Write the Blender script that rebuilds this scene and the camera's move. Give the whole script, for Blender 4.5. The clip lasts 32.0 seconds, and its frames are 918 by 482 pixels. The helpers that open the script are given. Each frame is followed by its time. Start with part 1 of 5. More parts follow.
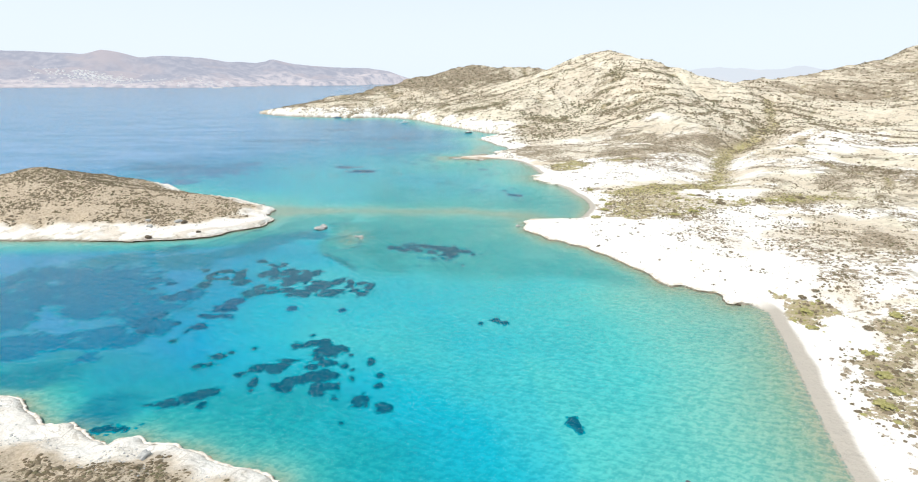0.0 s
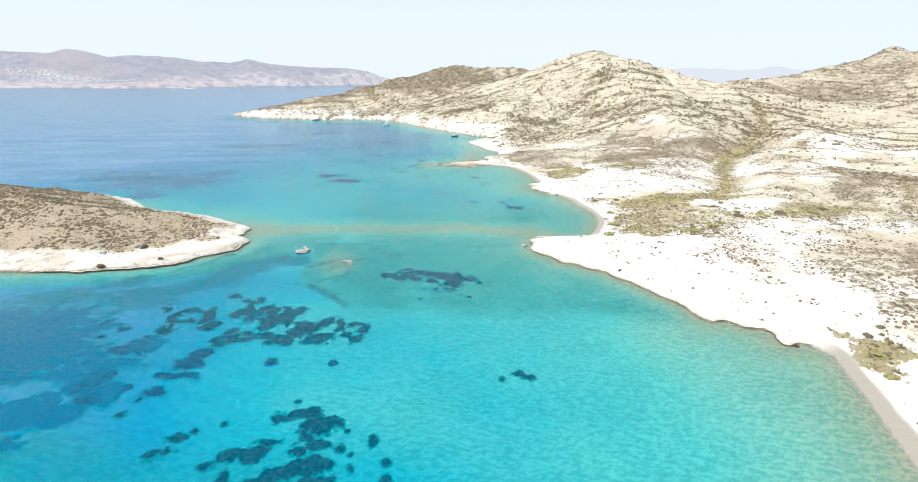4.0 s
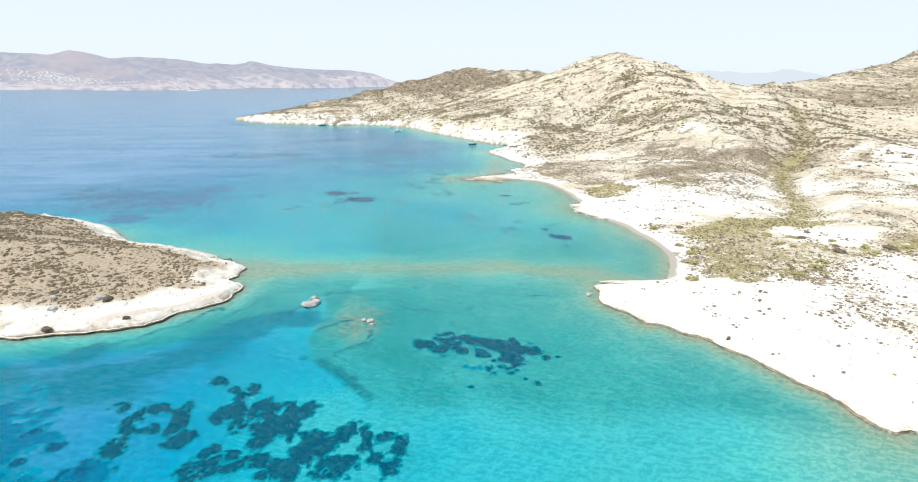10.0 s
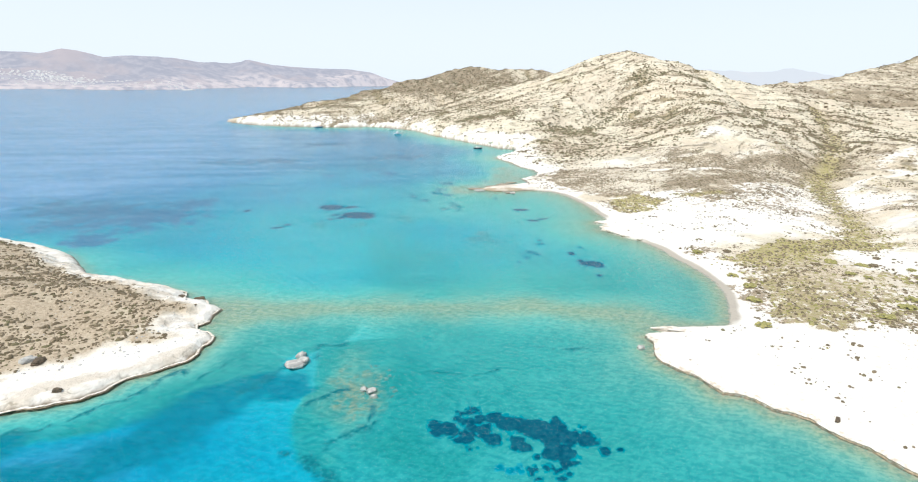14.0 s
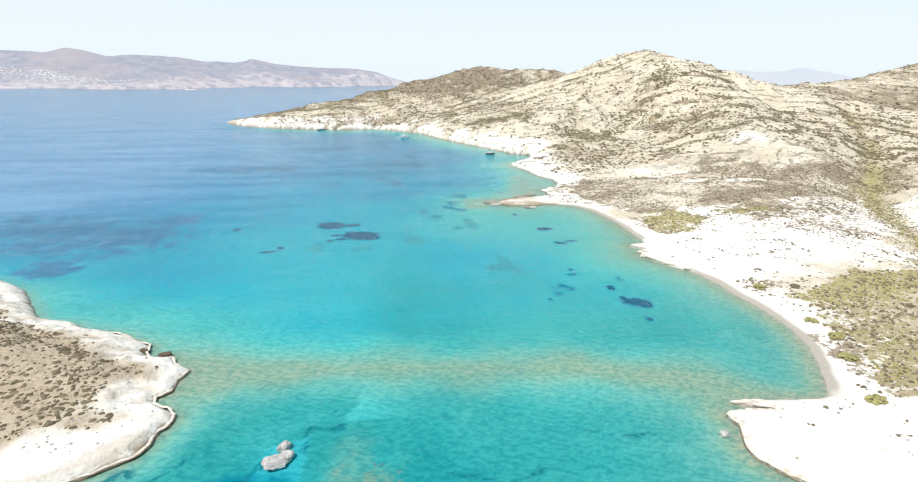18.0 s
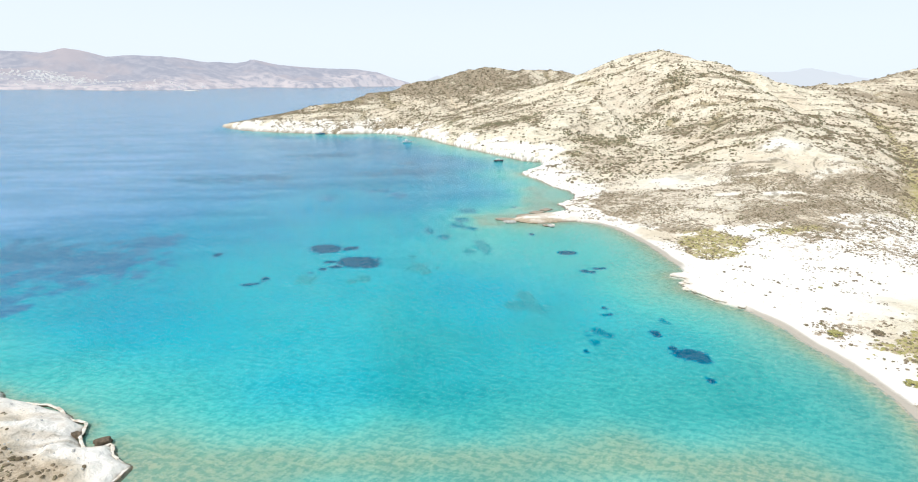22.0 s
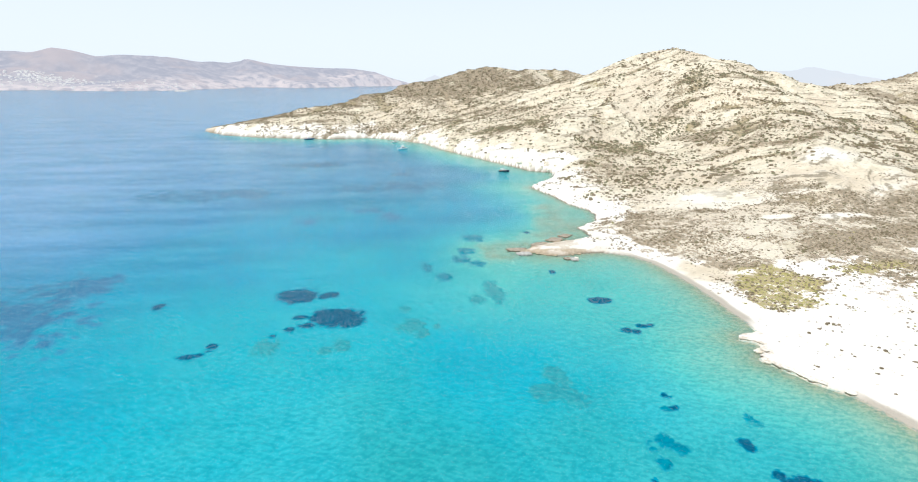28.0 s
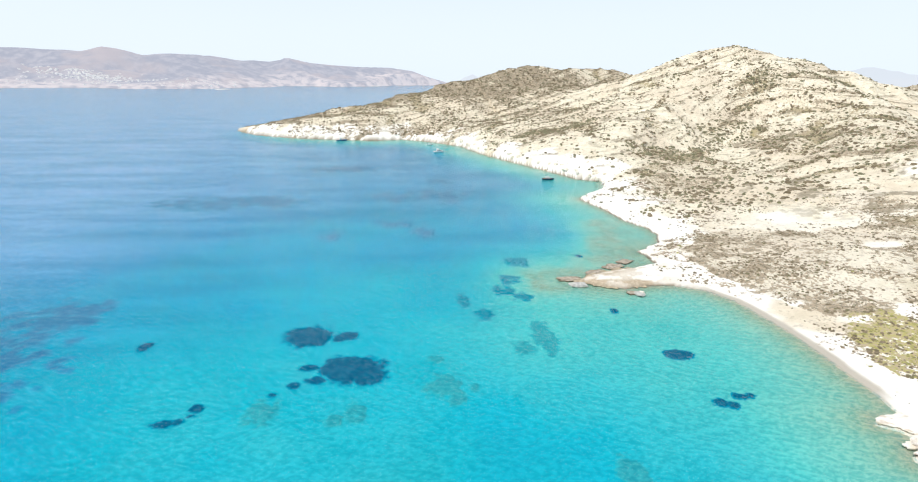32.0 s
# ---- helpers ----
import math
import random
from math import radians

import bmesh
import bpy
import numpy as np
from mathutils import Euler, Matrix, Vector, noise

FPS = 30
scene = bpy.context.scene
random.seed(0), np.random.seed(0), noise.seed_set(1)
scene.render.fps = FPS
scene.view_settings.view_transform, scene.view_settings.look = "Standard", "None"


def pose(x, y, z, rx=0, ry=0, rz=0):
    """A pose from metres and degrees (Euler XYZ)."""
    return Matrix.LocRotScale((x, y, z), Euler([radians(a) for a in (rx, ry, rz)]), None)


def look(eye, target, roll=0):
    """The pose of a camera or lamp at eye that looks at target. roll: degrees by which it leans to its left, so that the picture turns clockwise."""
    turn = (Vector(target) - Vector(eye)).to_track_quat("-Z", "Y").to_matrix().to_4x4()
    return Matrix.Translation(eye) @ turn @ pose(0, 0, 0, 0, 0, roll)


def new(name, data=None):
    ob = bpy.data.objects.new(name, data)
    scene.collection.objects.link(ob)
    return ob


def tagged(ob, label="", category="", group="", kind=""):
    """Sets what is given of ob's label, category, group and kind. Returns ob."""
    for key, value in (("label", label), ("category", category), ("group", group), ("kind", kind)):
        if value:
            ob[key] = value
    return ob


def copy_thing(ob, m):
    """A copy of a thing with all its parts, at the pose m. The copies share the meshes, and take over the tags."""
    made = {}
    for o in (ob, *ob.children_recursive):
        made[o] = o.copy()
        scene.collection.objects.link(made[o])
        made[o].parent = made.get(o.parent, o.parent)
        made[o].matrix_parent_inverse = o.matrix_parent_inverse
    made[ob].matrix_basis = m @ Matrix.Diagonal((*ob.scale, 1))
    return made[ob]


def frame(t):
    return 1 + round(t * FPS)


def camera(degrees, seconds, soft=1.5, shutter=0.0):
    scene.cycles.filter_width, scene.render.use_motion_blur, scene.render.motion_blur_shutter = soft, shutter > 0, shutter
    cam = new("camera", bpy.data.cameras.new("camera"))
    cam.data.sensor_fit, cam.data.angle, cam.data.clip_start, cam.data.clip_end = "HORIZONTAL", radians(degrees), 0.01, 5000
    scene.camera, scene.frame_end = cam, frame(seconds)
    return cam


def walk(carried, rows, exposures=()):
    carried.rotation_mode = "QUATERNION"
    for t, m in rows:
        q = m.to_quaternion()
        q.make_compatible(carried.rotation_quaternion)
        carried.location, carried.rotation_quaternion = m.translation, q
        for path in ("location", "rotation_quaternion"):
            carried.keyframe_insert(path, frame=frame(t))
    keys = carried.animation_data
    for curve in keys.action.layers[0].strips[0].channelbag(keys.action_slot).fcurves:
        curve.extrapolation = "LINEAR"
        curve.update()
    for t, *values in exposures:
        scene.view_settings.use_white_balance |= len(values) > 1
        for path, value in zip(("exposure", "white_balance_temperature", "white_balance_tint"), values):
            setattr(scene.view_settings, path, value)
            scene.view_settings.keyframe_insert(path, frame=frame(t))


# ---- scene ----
cam = camera(80.99, 32.0, soft=1.1)
EXPOSURE, SKY, SUN = 0.0, 0.12, 3.2
HAZE = (7.3, 8.15, 8.9)
# seconds; eye x, y, z; turn to the left of +y, tilt up, lean, in degrees
PATH = [
    (0.0, 14.40, 23.38, 86.78, -7.31, -17.35, 0.74),
    (0.5, 13.52, 27.92, 86.93, -10.12, -17.31, 0.64),
    (1.0, 12.64, 32.50, 87.07, -11.98, -17.32, 0.54),
    (1.5, 11.80, 37.11, 87.18, -11.69, -17.33, 0.57),
    (2.0, 11.03, 41.76, 87.29, -10.04, -17.36, 0.73),
    (2.5, 10.33, 46.41, 87.39, -9.72, -17.38, 0.73),
    (3.0, 9.66, 51.08, 87.51, -9.66, -17.34, 0.81),
    (3.5, 8.95, 55.83, 87.64, -9.60, -17.34, 0.77),
    (5.5, 5.64, 75.72, 88.19, -9.45, -17.25, 0.84),
    (6.0, 4.90, 81.04, 88.24, -9.38, -17.25, 0.81),
    (6.5, 4.20, 86.47, 88.23, -9.35, -17.24, 0.82),
    (7.0, 3.48, 91.86, 88.24, -9.32, -17.21, 0.81),
    (7.5, 2.73, 97.20, 88.27, -9.27, -17.19, 0.85),
    (8.0, 1.96, 102.57, 88.32, -9.23, -17.18, 0.86),
    (8.5, 1.23, 108.04, 88.36, -9.22, -17.14, 0.88),
    (9.0, 0.59, 113.66, 88.37, -9.22, -17.12, 0.91),
    (9.5, 0.05, 119.38, 88.35, -9.18, -17.11, 0.91),
    (10.0, -0.37, 125.12, 88.35, -9.17, -17.10, 0.89),
    (10.5, -0.65, 130.86, 88.37, -9.15, -17.11, 0.90),
    (11.0, -0.80, 136.60, 88.42, -9.80, -17.12, 0.81),
    (11.5, -0.85, 142.37, 88.47, -9.72, -17.14, 0.78),
    (12.0, -0.86, 148.19, 88.52, -9.59, -17.16, 0.79),
    (12.5, -0.89, 154.04, 88.59, -9.47, -17.15, 0.86),
    (13.0, -0.98, 159.91, 88.72, -9.42, -17.19, 0.86),
    (13.5, -1.15, 165.81, 88.91, -9.40, -17.19, 0.87),
    (14.0, -1.38, 171.72, 89.13, -9.38, -17.20, 0.93),
    (14.5, -1.58, 177.52, 89.35, -9.28, -17.19, 0.90),
    (16.5, -2.05, 199.22, 90.41, -9.02, -17.23, 0.95),
    (17.0, -1.88, 204.92, 90.52, -8.93, -17.24, 0.96),
    (17.5, -1.54, 210.74, 90.55, -8.85, -17.24, 0.97),
    (18.0, -1.15, 216.55, 90.55, -8.85, -17.28, 0.96),
    (18.5, -0.78, 222.36, 90.56, -8.84, -17.30, 0.99),
    (19.0, -0.49, 228.09, 90.59, -8.85, -17.29, 1.00),
    (19.5, -0.32, 233.62, 90.71, -8.82, -17.27, 1.00),
    (20.0, -0.24, 238.89, 90.91, -8.66, -17.25, 1.01),
    (20.5, -0.23, 243.95, 91.15, -8.62, -17.25, 1.04),
    (21.0, -0.22, 248.91, 91.40, -8.64, -17.27, 0.98),
    (21.5, -0.14, 253.88, 91.63, -8.64, -17.25, 0.96),
    (22.0, 0.05, 258.92, 91.83, -8.64, -17.25, 0.94),
    (22.5, 0.34, 264.01, 92.02, -8.62, -17.26, 0.94),
    (23.0, 0.67, 269.16, 92.21, -8.65, -17.27, 0.88),
    (23.5, 0.97, 274.32, 92.39, -8.66, -17.27, 0.91),
    (24.0, 1.25, 279.47, 92.56, -8.71, -17.26, 0.86),
    (24.5, 1.53, 284.62, 92.69, -8.73, -17.27, 0.87),
    (25.0, 1.86, 289.82, 92.75, -8.77, -17.25, 0.85),
    (25.5, 2.36, 295.09, 92.77, -8.81, -17.27, 0.90),
    (27.5, 5.39, 316.24, 93.09, -8.82, -17.30, 0.84),
    (28.0, 6.03, 321.54, 93.19, -8.86, -17.32, 0.86),
    (28.5, 6.54, 326.78, 93.28, -8.82, -17.35, 0.81),
    (29.0, 7.00, 332.02, 93.34, -8.83, -17.38, 0.82),
    (29.5, 7.41, 337.37, 93.30, -8.79, -17.38, 0.86),
    (30.0, 7.75, 342.89, 93.14, -8.77, -17.36, 0.88),
    (30.5, 8.00, 348.57, 92.90, -8.81, -17.32, 0.90),
    (31.0, 8.17, 354.33, 92.65, -6.76, -17.34, 1.01),
    (31.5, 8.28, 360.09, 92.44, -5.41, -17.39, 1.03),
    (32.0, 8.35, 365.84, 92.33, -5.12, -17.43, 1.03),
]
walk(cam, [(t, pose(x, y, z, 90 + tilt, 0, turn) @ pose(0, 0, 0, 0, 0, lean)) for t, x, y, z, turn, tilt, lean in PATH],
     exposures=[(0.0, EXPOSURE), (32.0, EXPOSURE)])

# ---- daylight ----
SUN_UP, SUN_ROUND = 58, 238          # degrees; round: from +y, clockwise
world = bpy.data.worlds.new("sky")
scene.world = world
world.use_nodes = True
wn = world.node_tree
sky = wn.nodes.new("ShaderNodeTexSky")
sky.sky_type, sky.sun_disc = "NISHITA", False
sky.sun_elevation, sky.sun_rotation = radians(SUN_UP), radians(SUN_ROUND)
sky.air_density, sky.dust_density, sky.ozone_density, sky.altitude = 1.0, 1.0, 1.0, 0
# bright sea haze, thickest at the horizon all round
up = wn.nodes.new("ShaderNodeSeparateXYZ")
wn.links.new(wn.nodes.new("ShaderNodeTexCoord").outputs["Generated"], up.inputs[0])
fade = wn.nodes.new("ShaderNodeMapRange")
fade.interpolation_type = "SMOOTHSTEP"
wn.links.new(up.outputs[2], fade.inputs[0])
for i, v in enumerate((0.0, 0.5, 0.96, 0.45)):
    fade.inputs[i + 1].default_value = v
haze = wn.nodes.new("ShaderNodeMix")
haze.data_type = "RGBA"
haze.inputs[7].default_value = (*HAZE, 1)
wn.links.new(fade.outputs[0], haze.inputs[0])
wn.links.new(sky.outputs[0], haze.inputs[6])
wn.links.new(haze.outputs[2], wn.nodes["Background"].inputs[0])
wn.nodes["Background"].inputs[1].default_value = SKY
lamp = bpy.data.lights.new("sun", "SUN")
lamp.energy, lamp.angle, lamp.color = SUN, radians(0.5), (1.0, 0.95, 0.88)
sun = new("sun", lamp)
a, e = radians(SUN_ROUND), radians(SUN_UP)
sun.matrix_world = look((300 * math.sin(a) * math.cos(e), 300 * math.cos(a) * math.cos(e), 300 * math.sin(e)), (0, 0, 0))


# ---- materials ----
def material(name, rough=0.9):
    m = bpy.data.materials.new(name)
    m.use_nodes = True
    bsdf = m.node_tree.nodes["Principled BSDF"]
    bsdf.inputs["Roughness"].default_value = rough
    bsdf.inputs["Specular IOR Level"].default_value = 0.2
    return m, m.node_tree, bsdf


def node(tree, kind, *wires, **values):
    n = tree.nodes.new(kind)
    for key, value in values.items():
        if hasattr(n, key):
            setattr(n, key, value)
        else:
            n.inputs[key.replace("_", " ")].default_value = value
    for target, source in wires:
        tree.links.new(source, n.inputs[target])
    return n


def place_in_world(tree):
    return tree.nodes.new("ShaderNodeNewGeometry").outputs["Position"]


def speckle(tree, where, scale, detail=4.0, rough=0.55):
    n = node(tree, "ShaderNodeTexNoise", (0, where))
    n.inputs["Scale"].default_value, n.inputs["Detail"].default_value, n.inputs["Roughness"].default_value = scale, detail, rough
    return n.outputs["Fac"]


def span(tree, value, low, high, to_low=0.0, to_high=1.0):
    n = node(tree, "ShaderNodeMapRange", (0, value))
    n.interpolation_type = "SMOOTHSTEP"
    for i, v in enumerate((low, high, to_low, to_high)):
        n.inputs[i + 1].default_value = v
    return n.outputs[0]


def maths(tree, how, one, two):
    n = tree.nodes.new("ShaderNodeMath")
    n.operation = how
    for i, v in enumerate((one, two)):
        if isinstance(v, (int, float)):
            n.inputs[i].default_value = v
        else:
            tree.links.new(v, n.inputs[i])
    return n.outputs[0]


def blend(tree, factor, one, two, how="MIX"):
    n = tree.nodes.new("ShaderNodeMix")
    n.data_type, n.blend_type = "RGBA", how
    for i, v in ((0, factor), (6, one), (7, two)):
        if isinstance(v, (int, float)):
            n.inputs[i].default_value = v
        elif isinstance(v, tuple):
            n.inputs[i].default_value = (*v, 1)
        else:
            tree.links.new(v, n.inputs[i])
    return n.outputs[2]


def field(tree, name):
    n = tree.nodes.new("ShaderNodeAttribute")
    n.attribute_name = name
    return n.outputs["Fac"]


def relief(tree, bsdf, height, strength, distance):
    n = node(tree, "ShaderNodeBump", ("Height", height))
    n.inputs["Strength"].default_value, n.inputs["Distance"].default_value = strength, distance
    tree.links.new(n.outputs[0], bsdf.inputs["Normal"])


def ground_material():
    """Pale volcanic rock, chalk-white near the shore, under dry scrub; the sheets carry how much of each lies where."""
    m, tree, bsdf = material("rock_and_scrub", 0.95)
    where = place_in_world(tree)
    fine, small, mid, wide = speckle(tree, where, 0.9, 5), speckle(tree, where, 0.33, 5, 0.68), speckle(tree, where, 0.13, 6, 0.62), speckle(tree, where, 0.02, 5)
    cream = blend(tree, span(tree, mid, 0.35, 0.65), (0.65, 0.585, 0.44), (0.815, 0.745, 0.595))
    cream = blend(tree, span(tree, wide, 0.42, 0.62, 0, 0.5), cream, (0.64, 0.53, 0.40))
    white = blend(tree, span(tree, mid, 0.3, 0.7), (0.90, 0.87, 0.80), (0.85, 0.80, 0.71))
    white = blend(tree, span(tree, speckle(tree, where, 0.35, 6, 0.7), 0.52, 0.72, 0, 0.5), white, (0.66, 0.58, 0.48))
    cream = blend(tree, span(tree, small, 0.36, 0.45, 0.75, 0.0), cream, (0.40, 0.34, 0.24))
    rock = blend(tree, field(tree, "chalk"), cream, white)
    soil = blend(tree, span(tree, fine, 0.4, 0.6), (0.54, 0.445, 0.325), (0.44, 0.355, 0.25))
    herb = blend(tree, field(tree, "green"), (0.26, 0.22, 0.155), (0.42, 0.38, 0.14))
    herb = blend(tree, span(tree, fine, 0.42, 0.62), herb, soil)
    rock = blend(tree, maths(tree, "MULTIPLY", field(tree, "soil"), span(tree, mid, 0.3, 0.5, 0.6, 1.0)), rock, soil)
    cover = maths(tree, "ADD", field(tree, "scrub"), maths(tree, "MULTIPLY", maths(tree, "SUBTRACT", mid, 0.5), 1.1))
    cover = maths(tree, "ADD", cover, maths(tree, "MULTIPLY", maths(tree, "SUBTRACT", small, 0.5), 2.1))
    cover = maths(tree, "ADD", cover, maths(tree, "MULTIPLY", maths(tree, "SUBTRACT", fine, 0.5), 0.9))
    colour = blend(tree, span(tree, cover, 0.42, 0.60), rock, herb)
    wander = maths(tree, "ADD", maths(tree, "MULTIPLY", mid, 0.6), maths(tree, "MULTIPLY", small, 0.55))
    dash = speckle(tree, where, 0.05, 4, 0.6)
    for often, wide_, strong, low in ((1.6, 0.15, 0.85, 0.44), (4.7, 0.17, 0.5, 0.50)):
        beds = maths(tree, "ADD", maths(tree, "MULTIPLY", field(tree, "bed"), often), wander)
        line = span(tree, maths(tree, "PINGPONG", beds, 0.5), 0.25 * wide_, wide_, strong, 0.0)
        line = maths(tree, "MULTIPLY", line, maths(tree, "MULTIPLY", field(tree, "seam"), span(tree, dash, low, low + 0.12)))
        colour = blend(tree, line, colour, (0.27, 0.23, 0.16))
    colour = blend(tree, field(tree, "wet"), colour, (0.48, 0.435, 0.365))
    notch = blend(tree, field(tree, "notch"), colour, (0.20, 0.155, 0.10))
    tree.links.new(notch, bsdf.inputs["Base Color"])
    relief(tree, bsdf, maths(tree, "ADD", mid, maths(tree, "ADD", maths(tree, "MULTIPLY", fine, 0.25), maths(tree, "MULTIPLY", small, 0.5))), 0.75, 1.6)
    return m


def seabed_material():
    """Sand and rock with the water's tint put into their colour: the deeper, the bluer, then paler far out."""
    m, tree, bsdf = material("sand_under_water", 1.0)
    bsdf.inputs["Specular IOR Level"].default_value = 0
    where = place_in_world(tree)
    wide, mid, fine = speckle(tree, where, 0.012, 5), speckle(tree, where, 0.06, 6, 0.6), speckle(tree, where, 0.5, 4)
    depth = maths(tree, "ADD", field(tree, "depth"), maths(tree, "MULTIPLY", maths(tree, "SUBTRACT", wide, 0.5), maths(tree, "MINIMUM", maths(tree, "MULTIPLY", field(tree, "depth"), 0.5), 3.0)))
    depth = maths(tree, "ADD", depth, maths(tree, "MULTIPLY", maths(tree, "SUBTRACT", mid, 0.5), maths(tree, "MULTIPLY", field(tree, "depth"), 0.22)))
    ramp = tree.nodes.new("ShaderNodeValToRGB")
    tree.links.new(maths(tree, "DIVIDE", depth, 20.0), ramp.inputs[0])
    # the last stops pale again: sky sheen of the far sea, painted into the bed
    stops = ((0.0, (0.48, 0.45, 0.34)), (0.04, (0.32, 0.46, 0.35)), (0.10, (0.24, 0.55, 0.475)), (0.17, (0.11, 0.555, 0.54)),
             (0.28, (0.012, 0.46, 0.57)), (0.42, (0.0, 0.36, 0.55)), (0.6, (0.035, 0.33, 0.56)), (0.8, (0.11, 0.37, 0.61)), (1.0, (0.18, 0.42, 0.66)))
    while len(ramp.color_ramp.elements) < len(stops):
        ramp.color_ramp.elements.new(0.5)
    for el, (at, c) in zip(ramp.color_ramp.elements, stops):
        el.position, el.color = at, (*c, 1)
    veil = maths(tree, "MULTIPLY", field(tree, "weed"), span(tree, mid, 0.3, 0.55, 0.65, 1.0))
    grown = blend(tree, veil, ramp.outputs[0], (0.02, 0.335, 0.335))
    grown = blend(tree, maths(tree, "MULTIPLY", field(tree, "dim"), span(tree, speckle(tree, where, 0.22, 6, 0.7), 0.34, 0.58, 0.6, 1.0)), grown, (0.0, 0.245, 0.335))
    rubble = span(tree, speckle(tree, where, 0.45, 5, 0.7), 0.36, 0.60, 0.1, 1.0)
    stony = blend(tree, maths(tree, "MULTIPLY", field(tree, "stony"), rubble), grown, (0.29, 0.37, 0.28))
    stony = blend(tree, maths(tree, "MULTIPLY", field(tree, "crack"), span(tree, speckle(tree, where, 0.8, 4), 0.36, 0.56, 0.25, 0.9)), stony, (0.01, 0.20, 0.24))
    colour = blend(tree, span(tree, fine, 0.4, 0.7, 0, 0.12), stony, (0.0, 0.2, 0.28))
    tree.links.new(colour, bsdf.inputs["Base Color"])
    return m


def water_material():
    """Clear sea: nearly all light passes, the ripples mirror the sky; their light and dark is also painted into the
    tint.
    """
    m = bpy.data.materials.new("clear_sea_water")
    m.use_nodes = True
    tree = m.node_tree
    tree.nodes.clear()
    where = place_in_world(tree)
    stretch = node(tree, "ShaderNodeMapping", (0, where))
    stretch.vector_type = "TEXTURE"
    stretch.inputs["Rotation"].default_value = (0, 0, radians(-22))
    stretch.inputs["Scale"].default_value = (1.7, 1, 1)
    cross = node(tree, "ShaderNodeMapping", (0, where))
    cross.vector_type = "TEXTURE"
    cross.inputs["Rotation"].default_value = (0, 0, radians(38))
    cross.inputs["Scale"].default_value = (2.2, 1, 1)
    swell, chop, fine = speckle(tree, stretch.outputs[0], 0.62, 4, 0.65), speckle(tree, cross.outputs[0], 0.9, 4, 0.65), speckle(tree, stretch.outputs[0], 2.4, 3, 0.6)
    bump = node(tree, "ShaderNodeBump", ("Height", maths(tree, "ADD", swell, maths(tree, "ADD", maths(tree, "MULTIPLY", chop, 0.5), maths(tree, "MULTIPLY", fine, 0.2)))))
    bump.inputs["Strength"].default_value, bump.inputs["Distance"].default_value = 0.45, 1.2
    fres = node(tree, "ShaderNodeFresnel", ("Normal", bump.outputs[0]), IOR=1.33)
    rows = node(tree, "ShaderNodeTexWave", ("Vector", stretch.outputs[0]))
    rows.bands_direction = "Y"
    for key, value in (("Scale", 0.15), ("Distortion", 14.0), ("Detail", 3.0), ("Detail Scale", 1.2), ("Detail Roughness", 0.65)):
        rows.inputs[key].default_value = value
    # noise that paints light and dark ripple lines, and wind lanes, into the tint
    ripple_tint = maths(tree, "ADD", maths(tree, "MULTIPLY", swell, 0.50), maths(tree, "ADD", maths(tree, "MULTIPLY", chop, 0.45), maths(tree, "MULTIPLY", fine, 0.20)))
    ripple_tint = maths(tree, "ADD", ripple_tint, maths(tree, "MULTIPLY", rows.outputs["Fac"], 0.06))
    long = node(tree, "ShaderNodeMapping", (0, where))
    long.inputs["Rotation"].default_value = (0, 0, radians(-8))
    long.inputs["Scale"].default_value = (0.2, 1, 1)
    ripple_tint = maths(tree, "ADD", ripple_tint, maths(tree, "MULTIPLY", speckle(tree, long.outputs[0], 0.10, 4, 0.65), 0.10))
    split = node(tree, "ShaderNodeSeparateXYZ", (0, where))
    open_sea = span(tree, maths(tree, "SUBTRACT", split.outputs[1], maths(tree, "MULTIPLY", split.outputs[0], 0.8)), 430.0, 800.0)
    lanes = maths(tree, "SUBTRACT", speckle(tree, long.outputs[0], 0.03, 6, 0.72), 0.5)
    ripple_tint = maths(tree, "ADD", ripple_tint, maths(tree, "MULTIPLY", lanes, maths(tree, "MULTIPLY", open_sea, 1.0)))
    clear = node(tree, "ShaderNodeBsdfTransparent", ("Color", blend(tree, span(tree, ripple_tint, 0.58, 0.72), (0.58, 0.81, 0.85), (1.0, 1.0, 1.0))))
    gloss = node(tree, "ShaderNodeBsdfGlossy", ("Normal", bump.outputs[0]), Roughness=0.16)
    mix = node(tree, "ShaderNodeMixShader", (0, span(tree, fres.outputs[0], 0.0, 1.0, 0.0, 0.95)), (1, clear.outputs[0]), (2, gloss.outputs[0]))
    out = node(tree, "ShaderNodeOutputMaterial", (0, mix.outputs[0]))
    return m


def plain(name, low, high, scale, rough=0.9, strength=0.0):
    """A surface that wavers between two colours."""
    m, tree, bsdf = material(name, rough)
    where = place_in_world(tree)
    grain = speckle(tree, where, scale, 5)
    tree.links.new(blend(tree, span(tree, grain, 0.35, 0.65), low, high), bsdf.inputs["Base Color"])
    if strength:
        relief(tree, bsdf, grain, strength, 0.3)
    return m


